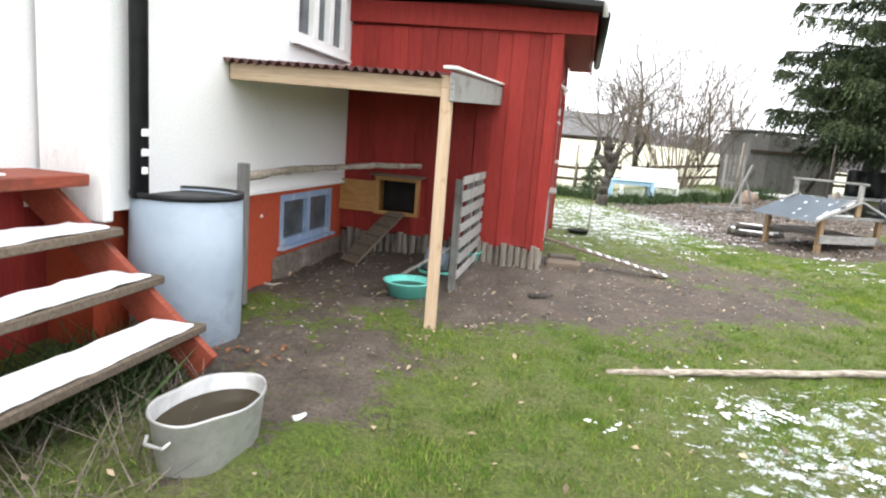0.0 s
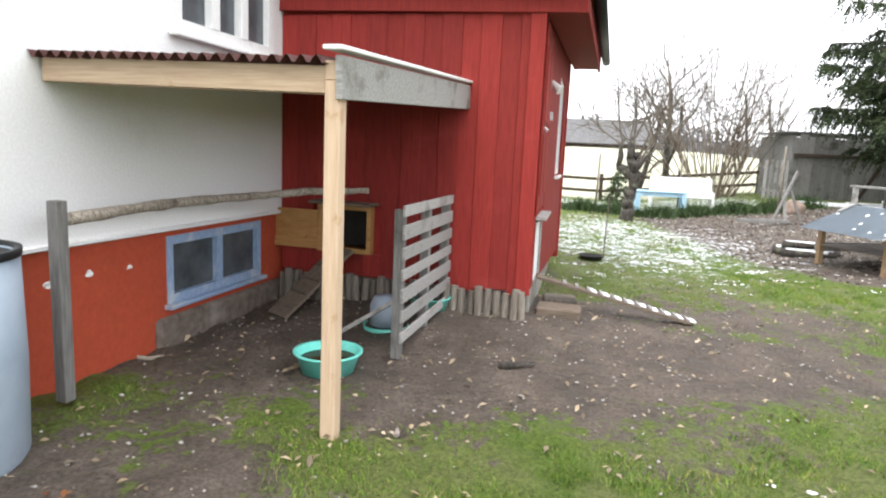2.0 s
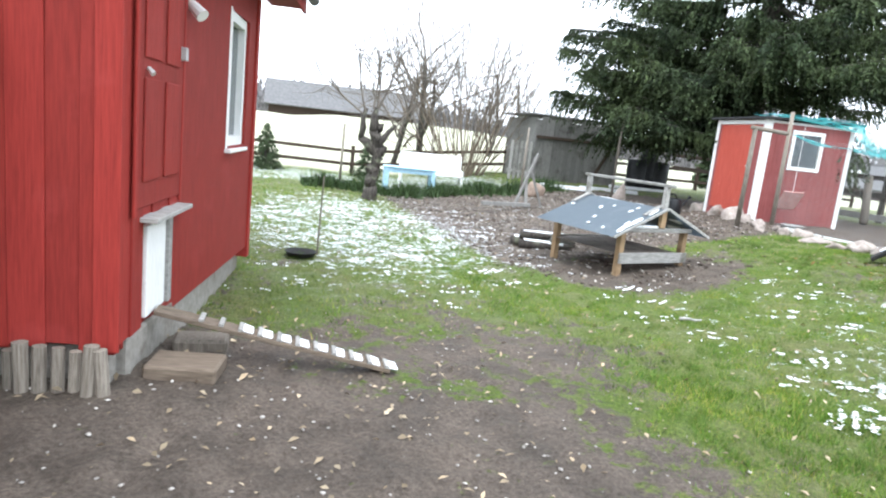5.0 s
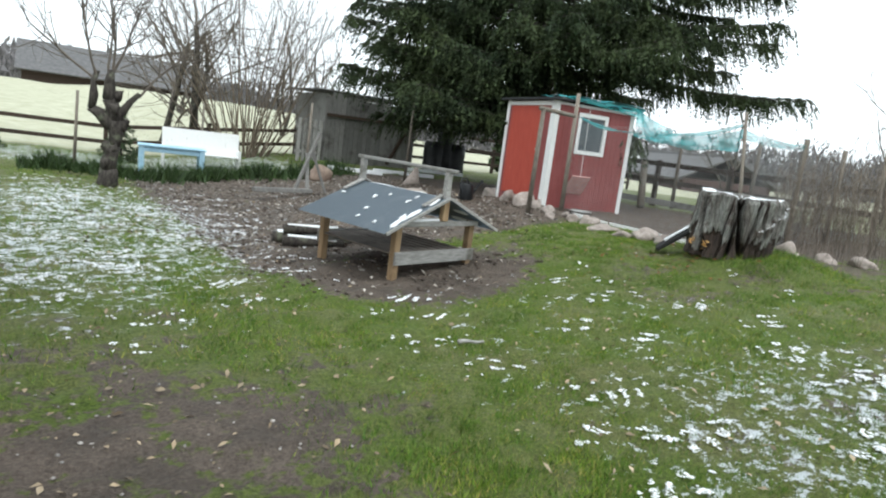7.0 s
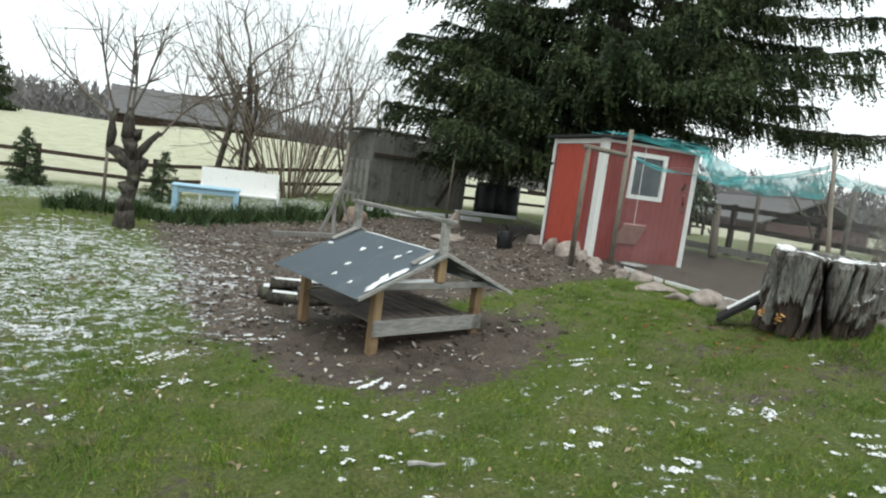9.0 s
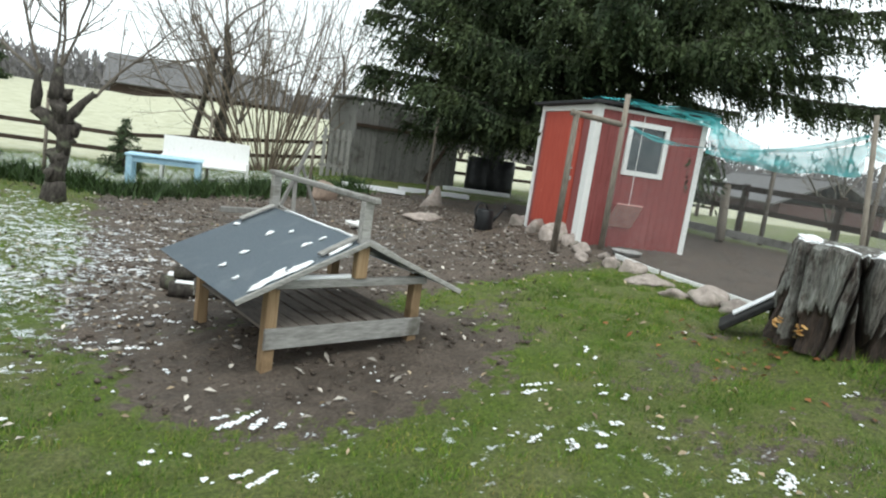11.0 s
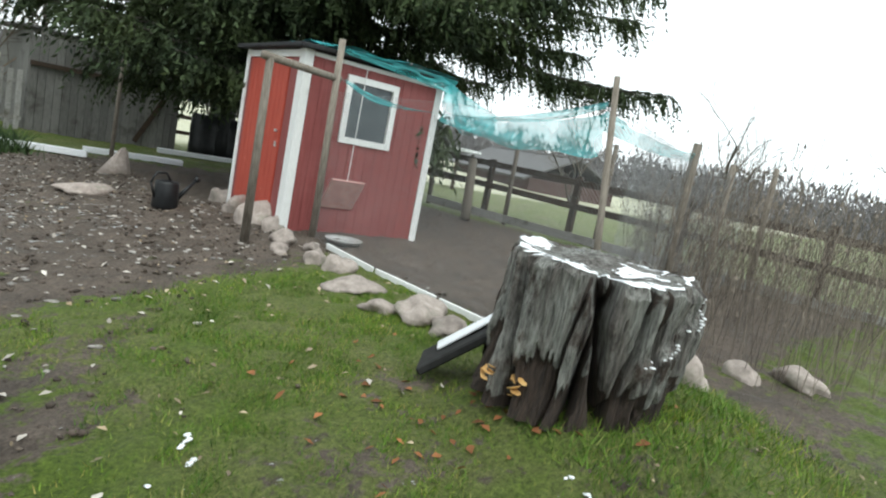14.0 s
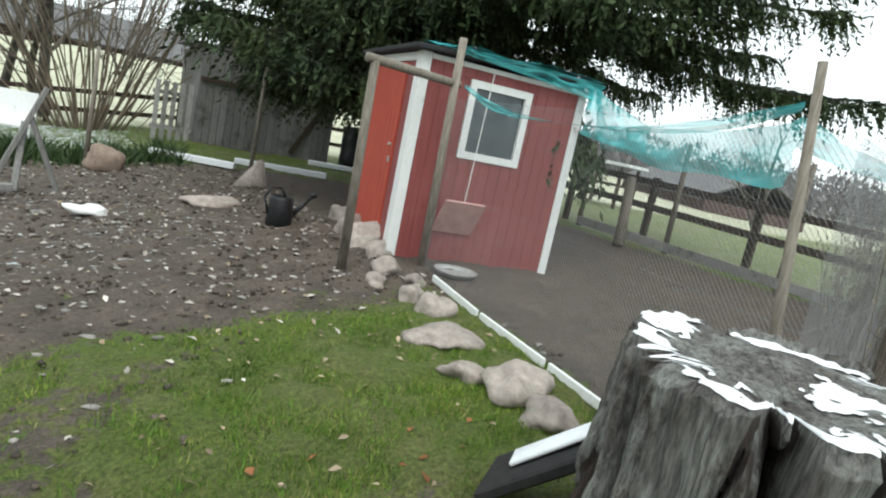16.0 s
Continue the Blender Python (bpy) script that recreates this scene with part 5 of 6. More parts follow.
for k, (a, b, r) in enumerate((((-0.5, 0.1, 0.08), (0.5, -0.1, 0.08), 0.08), ((-0.45, -0.15, 0.07), (0.3, -0.3, 0.07), 0.07), ((-0.4, 0.0, 0.2), (0.4, -0.1, 0.2), 0.06))):
    part("log", roughen(limb(a, b, r, r * 0.9, 10), 0.015, 6, k), BARK, logs, "", True)
    part("snow", roughen(limb(Vector(a) + Vector((0.05, 0, r * 0.7)), Vector(b) + Vector((-0.1, 0, r * 0.7)), r * 0.6, r * 0.5, 8), 0.02, 8, k), SNOW, logs, "", True)

# ---- shed, gate, table and bench ----
SH_Y, SH_X0, SH_X1, SH_Z = 23.6, 10.95, 14.2, 0.3
shed = thing("shed", Matrix(), "weathered grey plank shed with sloping roof", "shed")
# Near-black sheet behind the planks: the inside's shade painted into their gaps.
part("frame", box(SH_X0 + 0.05, SH_X1 - 0.05, SH_Y + 0.05, SH_Y + 0.1, SH_Z, 2.5, 0), DARKIN, shed)
for k in range(20):
    w = (SH_X1 - SH_X0) / 20
    x0 = SH_X0 + k * w
    part("plank", box(x0 + 0.006, x0 + w - 0.004, SH_Y, SH_Y + 0.03 + 0.008 * (k % 2), SH_Z + random.uniform(-0.03, 0.03), 2.55 + random.uniform(-0.05, 0.1), 0.003), GREYUP, shed)
part("rail", beam((SH_X0, SH_Y - 0.05, 1.95), (SH_X1, SH_Y - 0.05, 1.95), 0.06, 0.1), DARKRAIL, shed)
part("wall", box(SH_X0, SH_X0 + 0.06, SH_Y + 0.11, SH_Y + 2.6, SH_Z, 2.6, 0), GREYUP, shed)
part("wall", box(SH_X1 - 0.06, SH_X1, SH_Y + 0.11, SH_Y + 2.6, SH_Z, 2.6, 0), GREYUP, shed)
part("roof", beam((SH_X0 - 0.2, SH_Y + 1.32, 2.7), (SH_X1 + 0.05, SH_Y + 1.32, 2.66), 2.6, 0.05), BARNROOF, shed)
part("brace", beam((13.2, SH_Y - 0.04, 0.6), (13.8, SH_Y - 0.04, 1.7), 0.03, 0.12), DARKRAIL, shed)
gate = thing("garden_gate", Matrix(), "pale weathered picket gate beside the shed", "gate")
for k in range(5):
    x = 10.06 + 0.17 * k
    part("picket", box(x, x + 0.1, 23.55, 23.58, 0.45, 1.75, 0.004), GREYWOOD, gate)
for z in (0.7, 1.45):
    part("rail", box(10.02, 10.88, 23.59, 23.63, z, z + 0.09, 0.004), GREYWOOD, gate)
table = thing("garden_table", pose(6.1, 21.3, gz(6, 21.3), 0, 0, -8), "pale blue painted garden table", "table")
part("tabletop", box(-0.75, 0.75, -0.35, 0.35, 0.62, 0.66, 0.008), PALEBLUE, table)
part("apron", box(-0.68, 0.68, -0.3, -0.27, 0.5, 0.617, 0.004), PALEBLUE, table)
for x in (-0.66, 0.66):
    for y in (-0.28, 0.28):
        part("leg", box(x - 0.06, x + 0.06, y - 0.05, y + 0.05, 0.0, 0.617, 0.005), PALEBLUE, table)
bench = thing("garden_bench", pose(7.0, 22.2, gz(7, 22.2), 0, 0, -8), "white painted garden bench with solid back", "bench")
part("backrest", cube(bmesh.new(), (1.9, 0.05, 0.6), pose(0, 0.28, 0.68, -10), 0.008), WHITEPAINT, bench)
part("seat", box(-0.95, 0.95, -0.25, 0.25, 0.36, 0.41, 0.008), WHITEPAINT, bench)
for x in (-0.92, 0.92):
    part("side", box(x - 0.03, x + 0.03, -0.25, 0.25, 0.0, 0.56, 0.008), WHITEPAINT, bench)

# dark drums and a board under the spruce
for k, (x, y, r, h) in enumerate(((14.6, 22.9, 0.35, 1.0), (15.3, 22.7, 0.35, 1.0), (14.95, 22.8, 0.3, 1.65))):
    dr = thing("drum", pose(x, y, gz(x, y) if k < 2 else gz(x, y)), "black plastic drum under the spruce", "drum", "drums under the spruce")
    part("shell", lathe([(0.0, 0.0), (r, 0.0), (r * 1.03, h * 0.3), (r, h * 0.34), (r * 1.03, h * 0.66), (r, h), (0.0, h)], 24), BLACKPL, dr, "", True)
    part("lid", lathe([(0.0, h + 0.03), (r * 0.9, h + 0.03), (r * 0.92, h), (0.0, h)], 24), BLACKPL, dr)


# ---- trees ----
def tube_tree(segs, sides=5):
    """Tubes from (p, q, r0, r1) as one mesh's arrays."""
    vs, fs = [], []
    for p, q, r0, r1 in segs:
        d = (q - p)
        if d.length < 1e-5:
            continue
        d.normalize()
        a = d.orthogonal().normalized()
        c = d.cross(a)
        b = len(vs)
        for base, r in ((p, r0), (q, r1)):
            for k in range(sides):
                an = k * math.tau / sides
                vs.append(tuple(base + a * r * math.cos(an) + c * r * math.sin(an)))
        for k in range(sides):
            fs.append((b + k, b + (k + 1) % sides, b + sides + (k + 1) % sides, b + sides + k))
    return vs, fs


def grow(rng, p, d, length, r, level, out, wander=0.25, lift=0.15, kids=(2, 4), shrink=0.62):
    n = 5 if level > 1 else 3
    q = p.copy()
    for k in range(n):
        d = (d + Vector(rng.normal(0, wander, 3)) * 0.6 + Vector((0, 0, lift * 0.4))).normalized()
        e = q + d * (length / n)
        f0, f1 = 1 - 0.45 * k / n, 1 - 0.45 * (k + 1) / n
        out.setdefault(level, []).append((q.copy(), e.copy(), r * f0, r * f1))
        q = e
        if level > 0 and k >= 1:
            for _ in range(rng.integers(*kids)):
                side = (d + Vector(rng.normal(0, 0.75, 3))).normalized()
                grow(rng, q, side, length * shrink * rng.uniform(0.7, 1.15), r * f1 * 0.55, level - 1, out, wander, lift, kids, shrink)


def bare_tree(name, base, stems, label, seed, levels, sides=5, kids=(1, 3), wander=0.25, lift=0.2, mat=None):
    rng = np.random.default_rng(seed)
    out = {}
    for d, length, r in stems:
        foot = Vector((d[0] * 0.55, d[1] * 0.55, -0.1)) if len(stems) > 3 else Vector((0, 0, -0.1))
        grow(rng, foot, Vector(d).normalized(), length, r, levels, out, wander, lift, kids)
    t = thing(name, pose(*base), label, "tree")
    per_stem = 5 if levels > 1 else 3
    for s in range(len(stems)):
        mine = out[levels][s * per_stem:(s + 1) * per_stem]
        vs, fs = tube_tree(mine, 8)
        o = new("stem" if len(stems) > 3 else "trunk", raw_mesh("stem", vs, fs, mat or BARK, True))
        o.parent = t
    vs, fs = tube_tree([s for k in out if k < levels for s in out[k]], 4)
    if fs:
        o = new("crown", raw_mesh("crown", vs, fs, TWIG, True))
        o.parent = t
    return t


# gnarled apple tree
rng = np.random.default_rng(5)
ap = thing("apple_tree", pose(4.36, 17.95, gz(4.36, 17.95) - 0.05), "bare pruned apple tree with gnarled knotty trunk", "tree")
tb = bmesh.new()
tp = [Vector(c) for c in ((0, 0, 0), (0.02, 0, 0.35), (0.1, 0, 0.8), (0.12, 0.02, 1.25), (-0.02, 0, 1.6), (0.03, 0, 2.1))]
tr_r = (0.19, 0.13, 0.12, 0.13, 0.11, 0.06)
for k in range(5):
    limb(tp[k], tp[k + 1], tr_r[k], tr_r[k + 1], 12, tb)
limb((0.1, 0, 1.1), (-0.28, 0.05, 1.45), 0.11, 0.07, 10, tb)
limb((-0.28, 0.05, 1.45), (-0.22, 0.0, 2.1), 0.07, 0.04, 10, tb)
limb((0.1, 0, 1.3), (0.5, 0.1, 1.75), 0.08, 0.045, 10, tb)
for k in range(7):
    kb = rock((0.19, 0.19, 0.2), k, 2, 0.5)
    c = tp[1 + k % 4].lerp(tp[2 + k % 4], rng.random())
    bmesh.ops.transform(kb, matrix=Matrix.Translation(c + Vector(rng.normal(0, 0.07, 3))), verts=kb.verts)
    me_tmp = bpy.data.meshes.new("knot")
    kb.to_mesh(me_tmp)
    kb.free()
    tb.from_mesh(me_tmp)
    bpy.data.meshes.remove(me_tmp)
bmesh.ops.subdivide_edges(tb, edges=[e for e in tb.edges if e.calc_length() > 0.12], cuts=2)
part("trunk", roughen(roughen(tb, 0.06, 5), 0.025, 14), BARK, ap, "", True)
out = {}
for p0, d in (((0.03, 0, 2.0), (0.2, 0.1, 1)), ((-0.22, 0, 2.0), (-0.6, 0, 1)), ((0.5, 0.1, 1.7), (0.8, 0.3, 0.9)), ((0.0, 0, 1.9), (-0.2, -0.4, 1)), ((0.03, 0, 2.05), (0.6, -0.3, 1)), ((-0.2, 0, 1.9), (-0.9, 0.3, 0.6))):
    grow(rng, Vector(p0), Vector(d).normalized(), 1.35, 0.03, 2, out, 0.2, 0.25, (2, 4), 0.6)
vs, fs = tube_tree([s for k in out for s in out[k]], 4)
o = new("crown", raw_mesh("crown", vs, fs, TWIG, True))
o.parent = ap

fan = [((rng.normal(0, 0.62), rng.uniform(-0.4, 0.4), 1.7), rng.uniform(3.4, 6.0), rng.uniform(0.011, 0.026)) for _ in range(64)]
bare_tree("willow_clump", (8.9, 25.0, gz(8.9, 25)), fan, "many-stemmed bare willow clump by the fence", 3, 2, 4, (0, 3), 0.17, 0.14, OSIER)
bare_tree("pollard_tree", (7.9, 27.4, gz(7.9, 27.4)), [((0.1, 0, 1), 4.2, 0.15), ((-0.3, 0.1, 1), 4.0, 0.1)], "dark knotty bare tree behind the fence", 11, 3, 5, (1, 3), 0.3, 0.2)
bare_tree("pollard_tree", (7.0, 28.2, gz(7.0, 28.2)), [((-0.1, 0, 1), 3.8, 0.12)], "slim dark bare tree behind the fence", 13, 3, 5, (1, 3), 0.3, 0.2)
for k, (x, y, hgt) in enumerate(((14.0, 36.0, 4.5), (17.5, 40.0, 4.8), (11.0, 45.0, 4.4), (24.0, 42.0, 5.0), (30, 50, 5.5), (-6.0, 60, 5.0), (42, 20, 5), (46, 12, 5.5), (40, 28, 5))):
    bare_tree("field_tree", (x, y, gz(x, y)), [((0.05, 0, 1), hgt, 0.1), ((0.3, 0.1, 1), hgt * 0.8, 0.07), ((-0.3, 0.1, 1), hgt * 0.8, 0.07)], "bare grey tree out in the fields", 30 + k, 3, 4, (1, 3), 0.25, 0.15)


def conifer(name, base, hgt, radius, seed, mat, label, whorls=60, per=26, needle=(0.16, 0.05), droop=0.25, bare=0.5, hang=0.0, category="tree"):
    """A spruce: tapered trunk, limbs in whorls, and sprays of small needle tufts along and under them."""
    rng = np.random.default_rng(seed)
    t = thing(name, pose(*base), label, category)
    part("trunk", limb((0, 0, -0.2), (0, 0, hgt), hgt * 0.022, 0.02, 12), BARK, t, "", True)
    segs, centres, dirs = [], [], []
    for k in range(whorls):
        f = (k + rng.random()) / whorls
        z0 = bare + (hgt - bare) * f ** 1.15
        length = radius * (1 - f ** 1.2) ** 0.85 * rng.uniform(0.72, 1.12) + 0.08 * radius
        az = k * 2.39996 + rng.normal(0, 0.25)
        h = np.array([math.cos(az), math.sin(az), 0])
        side = np.array([-math.sin(az), math.cos(az), 0])
        s = np.linspace(0, 1, 9)
        path = np.outer(s * length, h) + np.outer(z0 - droop * length * s * (1.6 - 0.85 * s), [0, 0, 1]) + np.outer(np.sin(s * 3) * rng.normal(0, 0.05 * length), side)
        for a, b, sa, sb_ in zip(path, path[1:], s, s[1:]):
            segs.append((Vector(a), Vector(b), 0.018 * length * (1 - 0.85 * sa) * 0.55 + 0.006, 0.018 * length * (1 - 0.85 * sb_) * 0.55 + 0.005))
        n_tw = max(4, int(per * length / radius * 1.6))
        for _ in range(n_tw):
            u = rng.uniform(0.16, 1.0) ** 0.8
            i = min(7, int(u * 8))
            c = path[i] + (path[i + 1] - path[i]) * (u * 8 - i)
            sgn = rng.choice((-1, 1))
            tl = length * 0.3 * (1.1 - u) * rng.uniform(0.5, 1.2) + 0.12 * rng.uniform(0.6, 1.4) * radius / 3
            d = side * sgn * rng.uniform(0.5, 1) + h * rng.uniform(0.2, 0.8) + np.array([0, 0, rng.uniform(-0.5, 0.1) - hang * rng.uniform(0.2, 1.4)])
            d /= np.linalg.norm(d)
            m = max(3, int(tl / (needle[0] * 0.42)))
            tt = np.linspace(0.05, 1, m)
            pts = c + np.outer(tt * tl, d) - np.outer(tt ** 2 * tl * (0.35 + hang), [0, 0, 1])
            centres.append(pts)
            dv = d - np.outer(tt * (0.5 + hang), [0, 0, 1])
            dirs.append(dv)
    vs, fs = tube_tree(segs, 4)
    o = tagged(new("bough_mass", raw_mesh("bough_mass", vs, fs, BARK, True)), kind="stuff")
    o.parent = t
    c, d = np.concatenate(centres), np.concatenate(dirs)
    rep = 3
    c, d = np.repeat(c, rep, 0), np.repeat(d, rep, 0)
    n = len(c)
    c = c + rng.normal(0, needle[0] * 0.3, (n, 3))
    d = d / np.linalg.norm(d, axis=1, keepdims=True) + rng.normal(0, 0.45, (n, 3))
    d /= np.linalg.norm(d, axis=1, keepdims=True)
    w = np.cross(d, rng.normal(0, 1, (n, 3)))
    w /= np.linalg.norm(w, axis=1, keepdims=True)
    ln, wd = needle[0] * rng.uniform(0.7, 1.4, (n, 1)), needle[1] * rng.uniform(0.7, 1.3, (n, 1))
    quad = np.stack([c - d * ln * 0.5, c - d * ln * 0.05 + w * wd * 0.5, c + d * ln * 0.5, c - d * ln * 0.05 - w * wd * 0.5], 1).reshape(-1, 3)
    o = new("crown", raw_mesh("crown", quad, np.arange(n * 4).reshape(-1, 4), mat))
    o.parent = t
    return t


spruce = thing("spruce", pose(15.3, 18.8, 0.5), "tall dark spruce with drooping boughs behind the coop", "tree")
part("trunk", roughen(limb((0, 0, -0.2), (0, 0, 17), 0.36, 0.03, 14), 0.03, 2), BARK, spruce, "", True)
rng = np.random.default_rng(2)
segs, tw_p, tw_d, tw_l = [], [], [], []
BOUGHS = [(wh, k) for wh in range(27) for k in range(7)] + [(0.22 * j + 0.1, 100 + j) for j in range(24)]
for wh, k in BOUGHS:
    for _ in (0,):
        z0 = 2.3 + 0.52 * wh + rng.uniform(-0.22, 0.22)
        f = (z0 - 2.2) / 14.5
        az = k * math.tau / 7 + wh * 0.55 + rng.normal(0, 0.16)
        if k > 99:  # the dense low side over the shed
            az = math.radians(rng.uniform(165, 238))
        if wh < 2 and math.cos(az + 0.5) > 0.2:
            continue
        length = 5.7 * (1 - f) ** 0.45 * rng.uniform(0.7, 1.08) * (1 + 0.2 * max(0.0, math.cos(az + 0.7)))
        z0 += 1.0 * max(0.0, math.cos(az + 0.5)) * max(0.0, 1 - wh / 6)
        h, side = np.array([math.cos(az), math.sin(az), 0]), np.array([-math.sin(az), math.cos(az), 0])
        s = np.linspace(0, 1, 13)
        path = np.outer(s * length, h) + np.outer(z0 + length * (-0.30 * s + 0.20 * s * s), [0, 0, 1]) + np.outer(np.sin(s * 4 + k) * 0.035 * length, side)
        for a, b, sa in zip(path, path[1:], s):
            segs.append((Vector(a), Vector(b), 0.009 * length * (1 - 0.92 * sa) + 0.004, 0.009 * length * (0.92 - 0.92 * sa) + 0.004))
        m = int(length / 0.055)
        for u in rng.uniform(0.3, 1.0, m):
            i = min(11, int(u * 12))
            c = path[i] + (path[i + 1] - path[i]) * (u * 12 - i)
            sgn = rng.choice((-1, 1))
            tw_p.append(c)
            tw_d.append(h * rng.uniform(0.3, 1) + side * rng.normal(0, 0.6) + np.array([0, 0, rng.uniform(-0.5, 0.35)]))
            tw_l.append(rng.uniform(0.12, 0.3))
            tl = (0.22 + 0.23 * length * (1.05 - u)) * rng.uniform(0.4, 1.15)
            out_d = side * sgn * rng.uniform(0.35, 1) + h * rng.uniform(0.3, 0.9)
            out_d /= np.linalg.norm(out_d)
            e = c + out_d * tl + np.array([0, 0, -0.16 * tl])
            segs.append((Vector(c), Vector(e), 0.008, 0.004))
            for g in range(1, max(2, int(tl / 0.14)) + 1):
                q = c + (e - c) * g / max(2, int(tl / 0.14))
                tw_p.append(q)
                tw_d.append(out_d * rng.uniform(0.0, 0.6) + h * rng.uniform(0, 0.4) + np.array([0, 0, -1.0]) * rng.uniform(0.2, 1.2))
                tw_l.append((0.14 + 0.42 * rng.random() ** 1.6) * (0.8 + 0.4 * (1 - f)))
vs, fs = tube_tree(segs, 4)
o = tagged(new("bough_mass", raw_mesh("bough_mass", vs, fs, BARK, True)), kind="stuff")
o.parent = spruce
tw_p, tw_d, tw_l = np.array(tw_p), np.array(tw_d), np.array(tw_l)
tw_d /= np.linalg.norm(tw_d, axis=1, keepdims=True)
NN = 8
tt = (np.arange(NN) + 0.5) / NN
c = (tw_p[:, None] + tw_d[:, None] * (tt[None, :, None] * tw_l[:, None, None]) - np.array([0, 0, 1.0]) * (tt ** 2 * 0.3)[None, :, None] * tw_l[:, None, None]).reshape(-1, 3)
d = np.repeat(tw_d, NN, 0) + rng.normal(0, 0.55, (len(c), 3))
d /= np.linalg.norm(d, axis=1, keepdims=True)
w = np.cross(d, rng.normal(0, 1, (len(c), 3)))
w /= np.linalg.norm(w, axis=1, keepdims=True)
ln, wd = rng.uniform(0.08, 0.17, (len(c), 1)), rng.uniform(0.03, 0.058, (len(c), 1))
quad = np.stack([c - d * ln * 0.5, c + w * wd * 0.5, c + d * ln * 0.5, c - w * wd * 0.5], 1).reshape(-1, 3)
o = new("crown", raw_mesh("crown", quad, np.arange(len(c) * 4).reshape(-1, 4), NEEDLES))
o.parent = spruce
conifer("spruce_sapling", (2.2, 24.3, gz(2.2, 24.3)), 1.4, 0.5, 5, CONIFER, "young green spruce sapling near the fence", 46, 12, (0.1, 0.02), 0.1, 0.1)
conifer("spruce_sapling", (5.3, 23.6, gz(5.3, 23.6)), 1.3, 0.55, 6, CONIFER, "small thin spruce sapling near the table", 40, 10, (0.1, 0.02), 0.1, 0.1)
for k, (x, y, hgt) in enumerate(((-5.5, 68, 7.5), (-8.5, 70, 9.0), (-12, 66, 8.0), (22, 28.0, 2.4))):
    conifer("far_spruce", (x, y, gz(x, y)), hgt, hgt * 0.26, 50 + k, CONIFER, "dark spruce at the field's edge", 60, 12, (0.4, 0.14), 0.15, 0.4)

# green edging plants along the bed and snow-flattened tufts
rng = np.random.default_rng(14)
n = 5200
x = rng.uniform(3.0, 10.2, n)
y = 20.1 + 0.35 * rng.normal(0, 1, n) + 0.2 * np.sin(x * 2)
base = np.stack([x, y, height(x, y)], 1)
d = np.stack([rng.normal(0, 0.5, n), rng.normal(0, 0.5, n), np.ones(n)], 1)
ln = rng.uniform(0.12, 0.42, (n, 1)) * (0.6 + 0.5 * np.sin(x * 3)[:, None] ** 2)
w = np.stack([rng.normal(0, 1, n), rng.normal(0, 1, n), np.zeros(n)], 1) * 0.014
tri = np.stack([base - w, base + w, base + d * ln], 1).reshape(-1, 3)
tagged(new("border_plants", raw_mesh("border_plants", tri, np.arange(n * 3).reshape(-1, 3), EVERGREEN)), "low green plants edging the soil bed", "plants", kind="stuff")

# ---- far buildings and woods ----
barn = thing("barn", pose(11.0, 78, gz(11, 78) - 0.9, 0, 0, -2), "long far barn with a grey roof", "barn")
part("wall", box(-7.5, 9.0, 0, 8, 0, 1.6, 0), DARKRAIL, barn)
for y0, y1 in ((-0.6, 4.1), (8.6, 4.1)):
    part("roof", beam((-8.0, (y0 + y1) / 2, 2.85), (9.5, (y0 + y1) / 2, 2.85), 5.6, 0.15, 0.02, None, 32 if y0 < y1 else -32), BARNROOF, barn)
gab = bmesh.new()
for x0 in (-7.45, 8.95):
    v = [gab.verts.new(c) for c in ((x0, -0.1, 1.5), (x0, 8.1, 1.5), (x0, 4.1, 4.0))]
    gab.faces.new(v)
part("gable", gab, BARNRED, barn)
ebarn = thing("red_barn", pose(54, 38, gz(50, 35) - 1.6, 0, 0, 62), "long dark red barn across the paddock", "barn")
part("wall", box(-8, 8, 0, 7, 0, 2.6, 0), BARNRED, ebarn)
for y0, s in ((1.5, 1), (5.5, -1)):
    part("roof", beam((-8.4, y0, 3.5), (8.4, y0, 3.5), 4.9, 0.15, 0.02, None, 26 * s), BARNROOF, ebarn)
for x in (-5, -1, 3, 6):
    part("window", box(x, x + 0.7, -0.05, 0.02, 1.0, 2.0, 0.01), WHITEPAINT, ebarn)
shelter = thing("field_shelter", pose(26, 25.5, gz(26, 25.5), 0, 0, 30), "low field shelter with snowy roof", "shelter")
for x in (-1.4, 1.4):
    for y in (-0.8, 0.8):
        part("post", box(x - 0.06, x + 0.06, y - 0.06, y + 0.06, 0, 1.5, 0.01), DARKRAIL, shelter)
part("roof", beam((-1.7, 0, 1.6), (1.7, 0, 1.6), 2.2, 0.1), SNOW, shelter)

wr = np.random.default_rng(77)
cl = []
for k in range(2600):
    ang = wr.uniform(-0.55, 2.2)
    dist = wr.uniform(100, 170)
    x, y = 7 + dist * math.sin(ang), 9 + dist * math.cos(ang)
    cl.append((x, y, float(height(x, y)), wr.uniform(2.0, 5.5) * (1.5 if ang > 0.75 else 1.0)))
cl = np.array(cl)
per = 40
n = len(cl) * per
c = np.repeat(cl, per, 0)
off = wr.normal(0, 1, (n, 3))
h = np.abs(off[:, 2:3]) * 0.0 + wr.random((n, 1)) ** 0.8
p = np.concatenate([c[:, :2] + off[:, :2] * 1.3, c[:, 2:3] + h * c[:, 3:4]], 1)
d = np.concatenate([wr.normal(0, 0.35, (n, 2)), np.ones((n, 1))], 1)
w = np.concatenate([wr.normal(0, 1, (n, 2)), wr.normal(0, 0.3, (n, 1))], 1) * 0.16
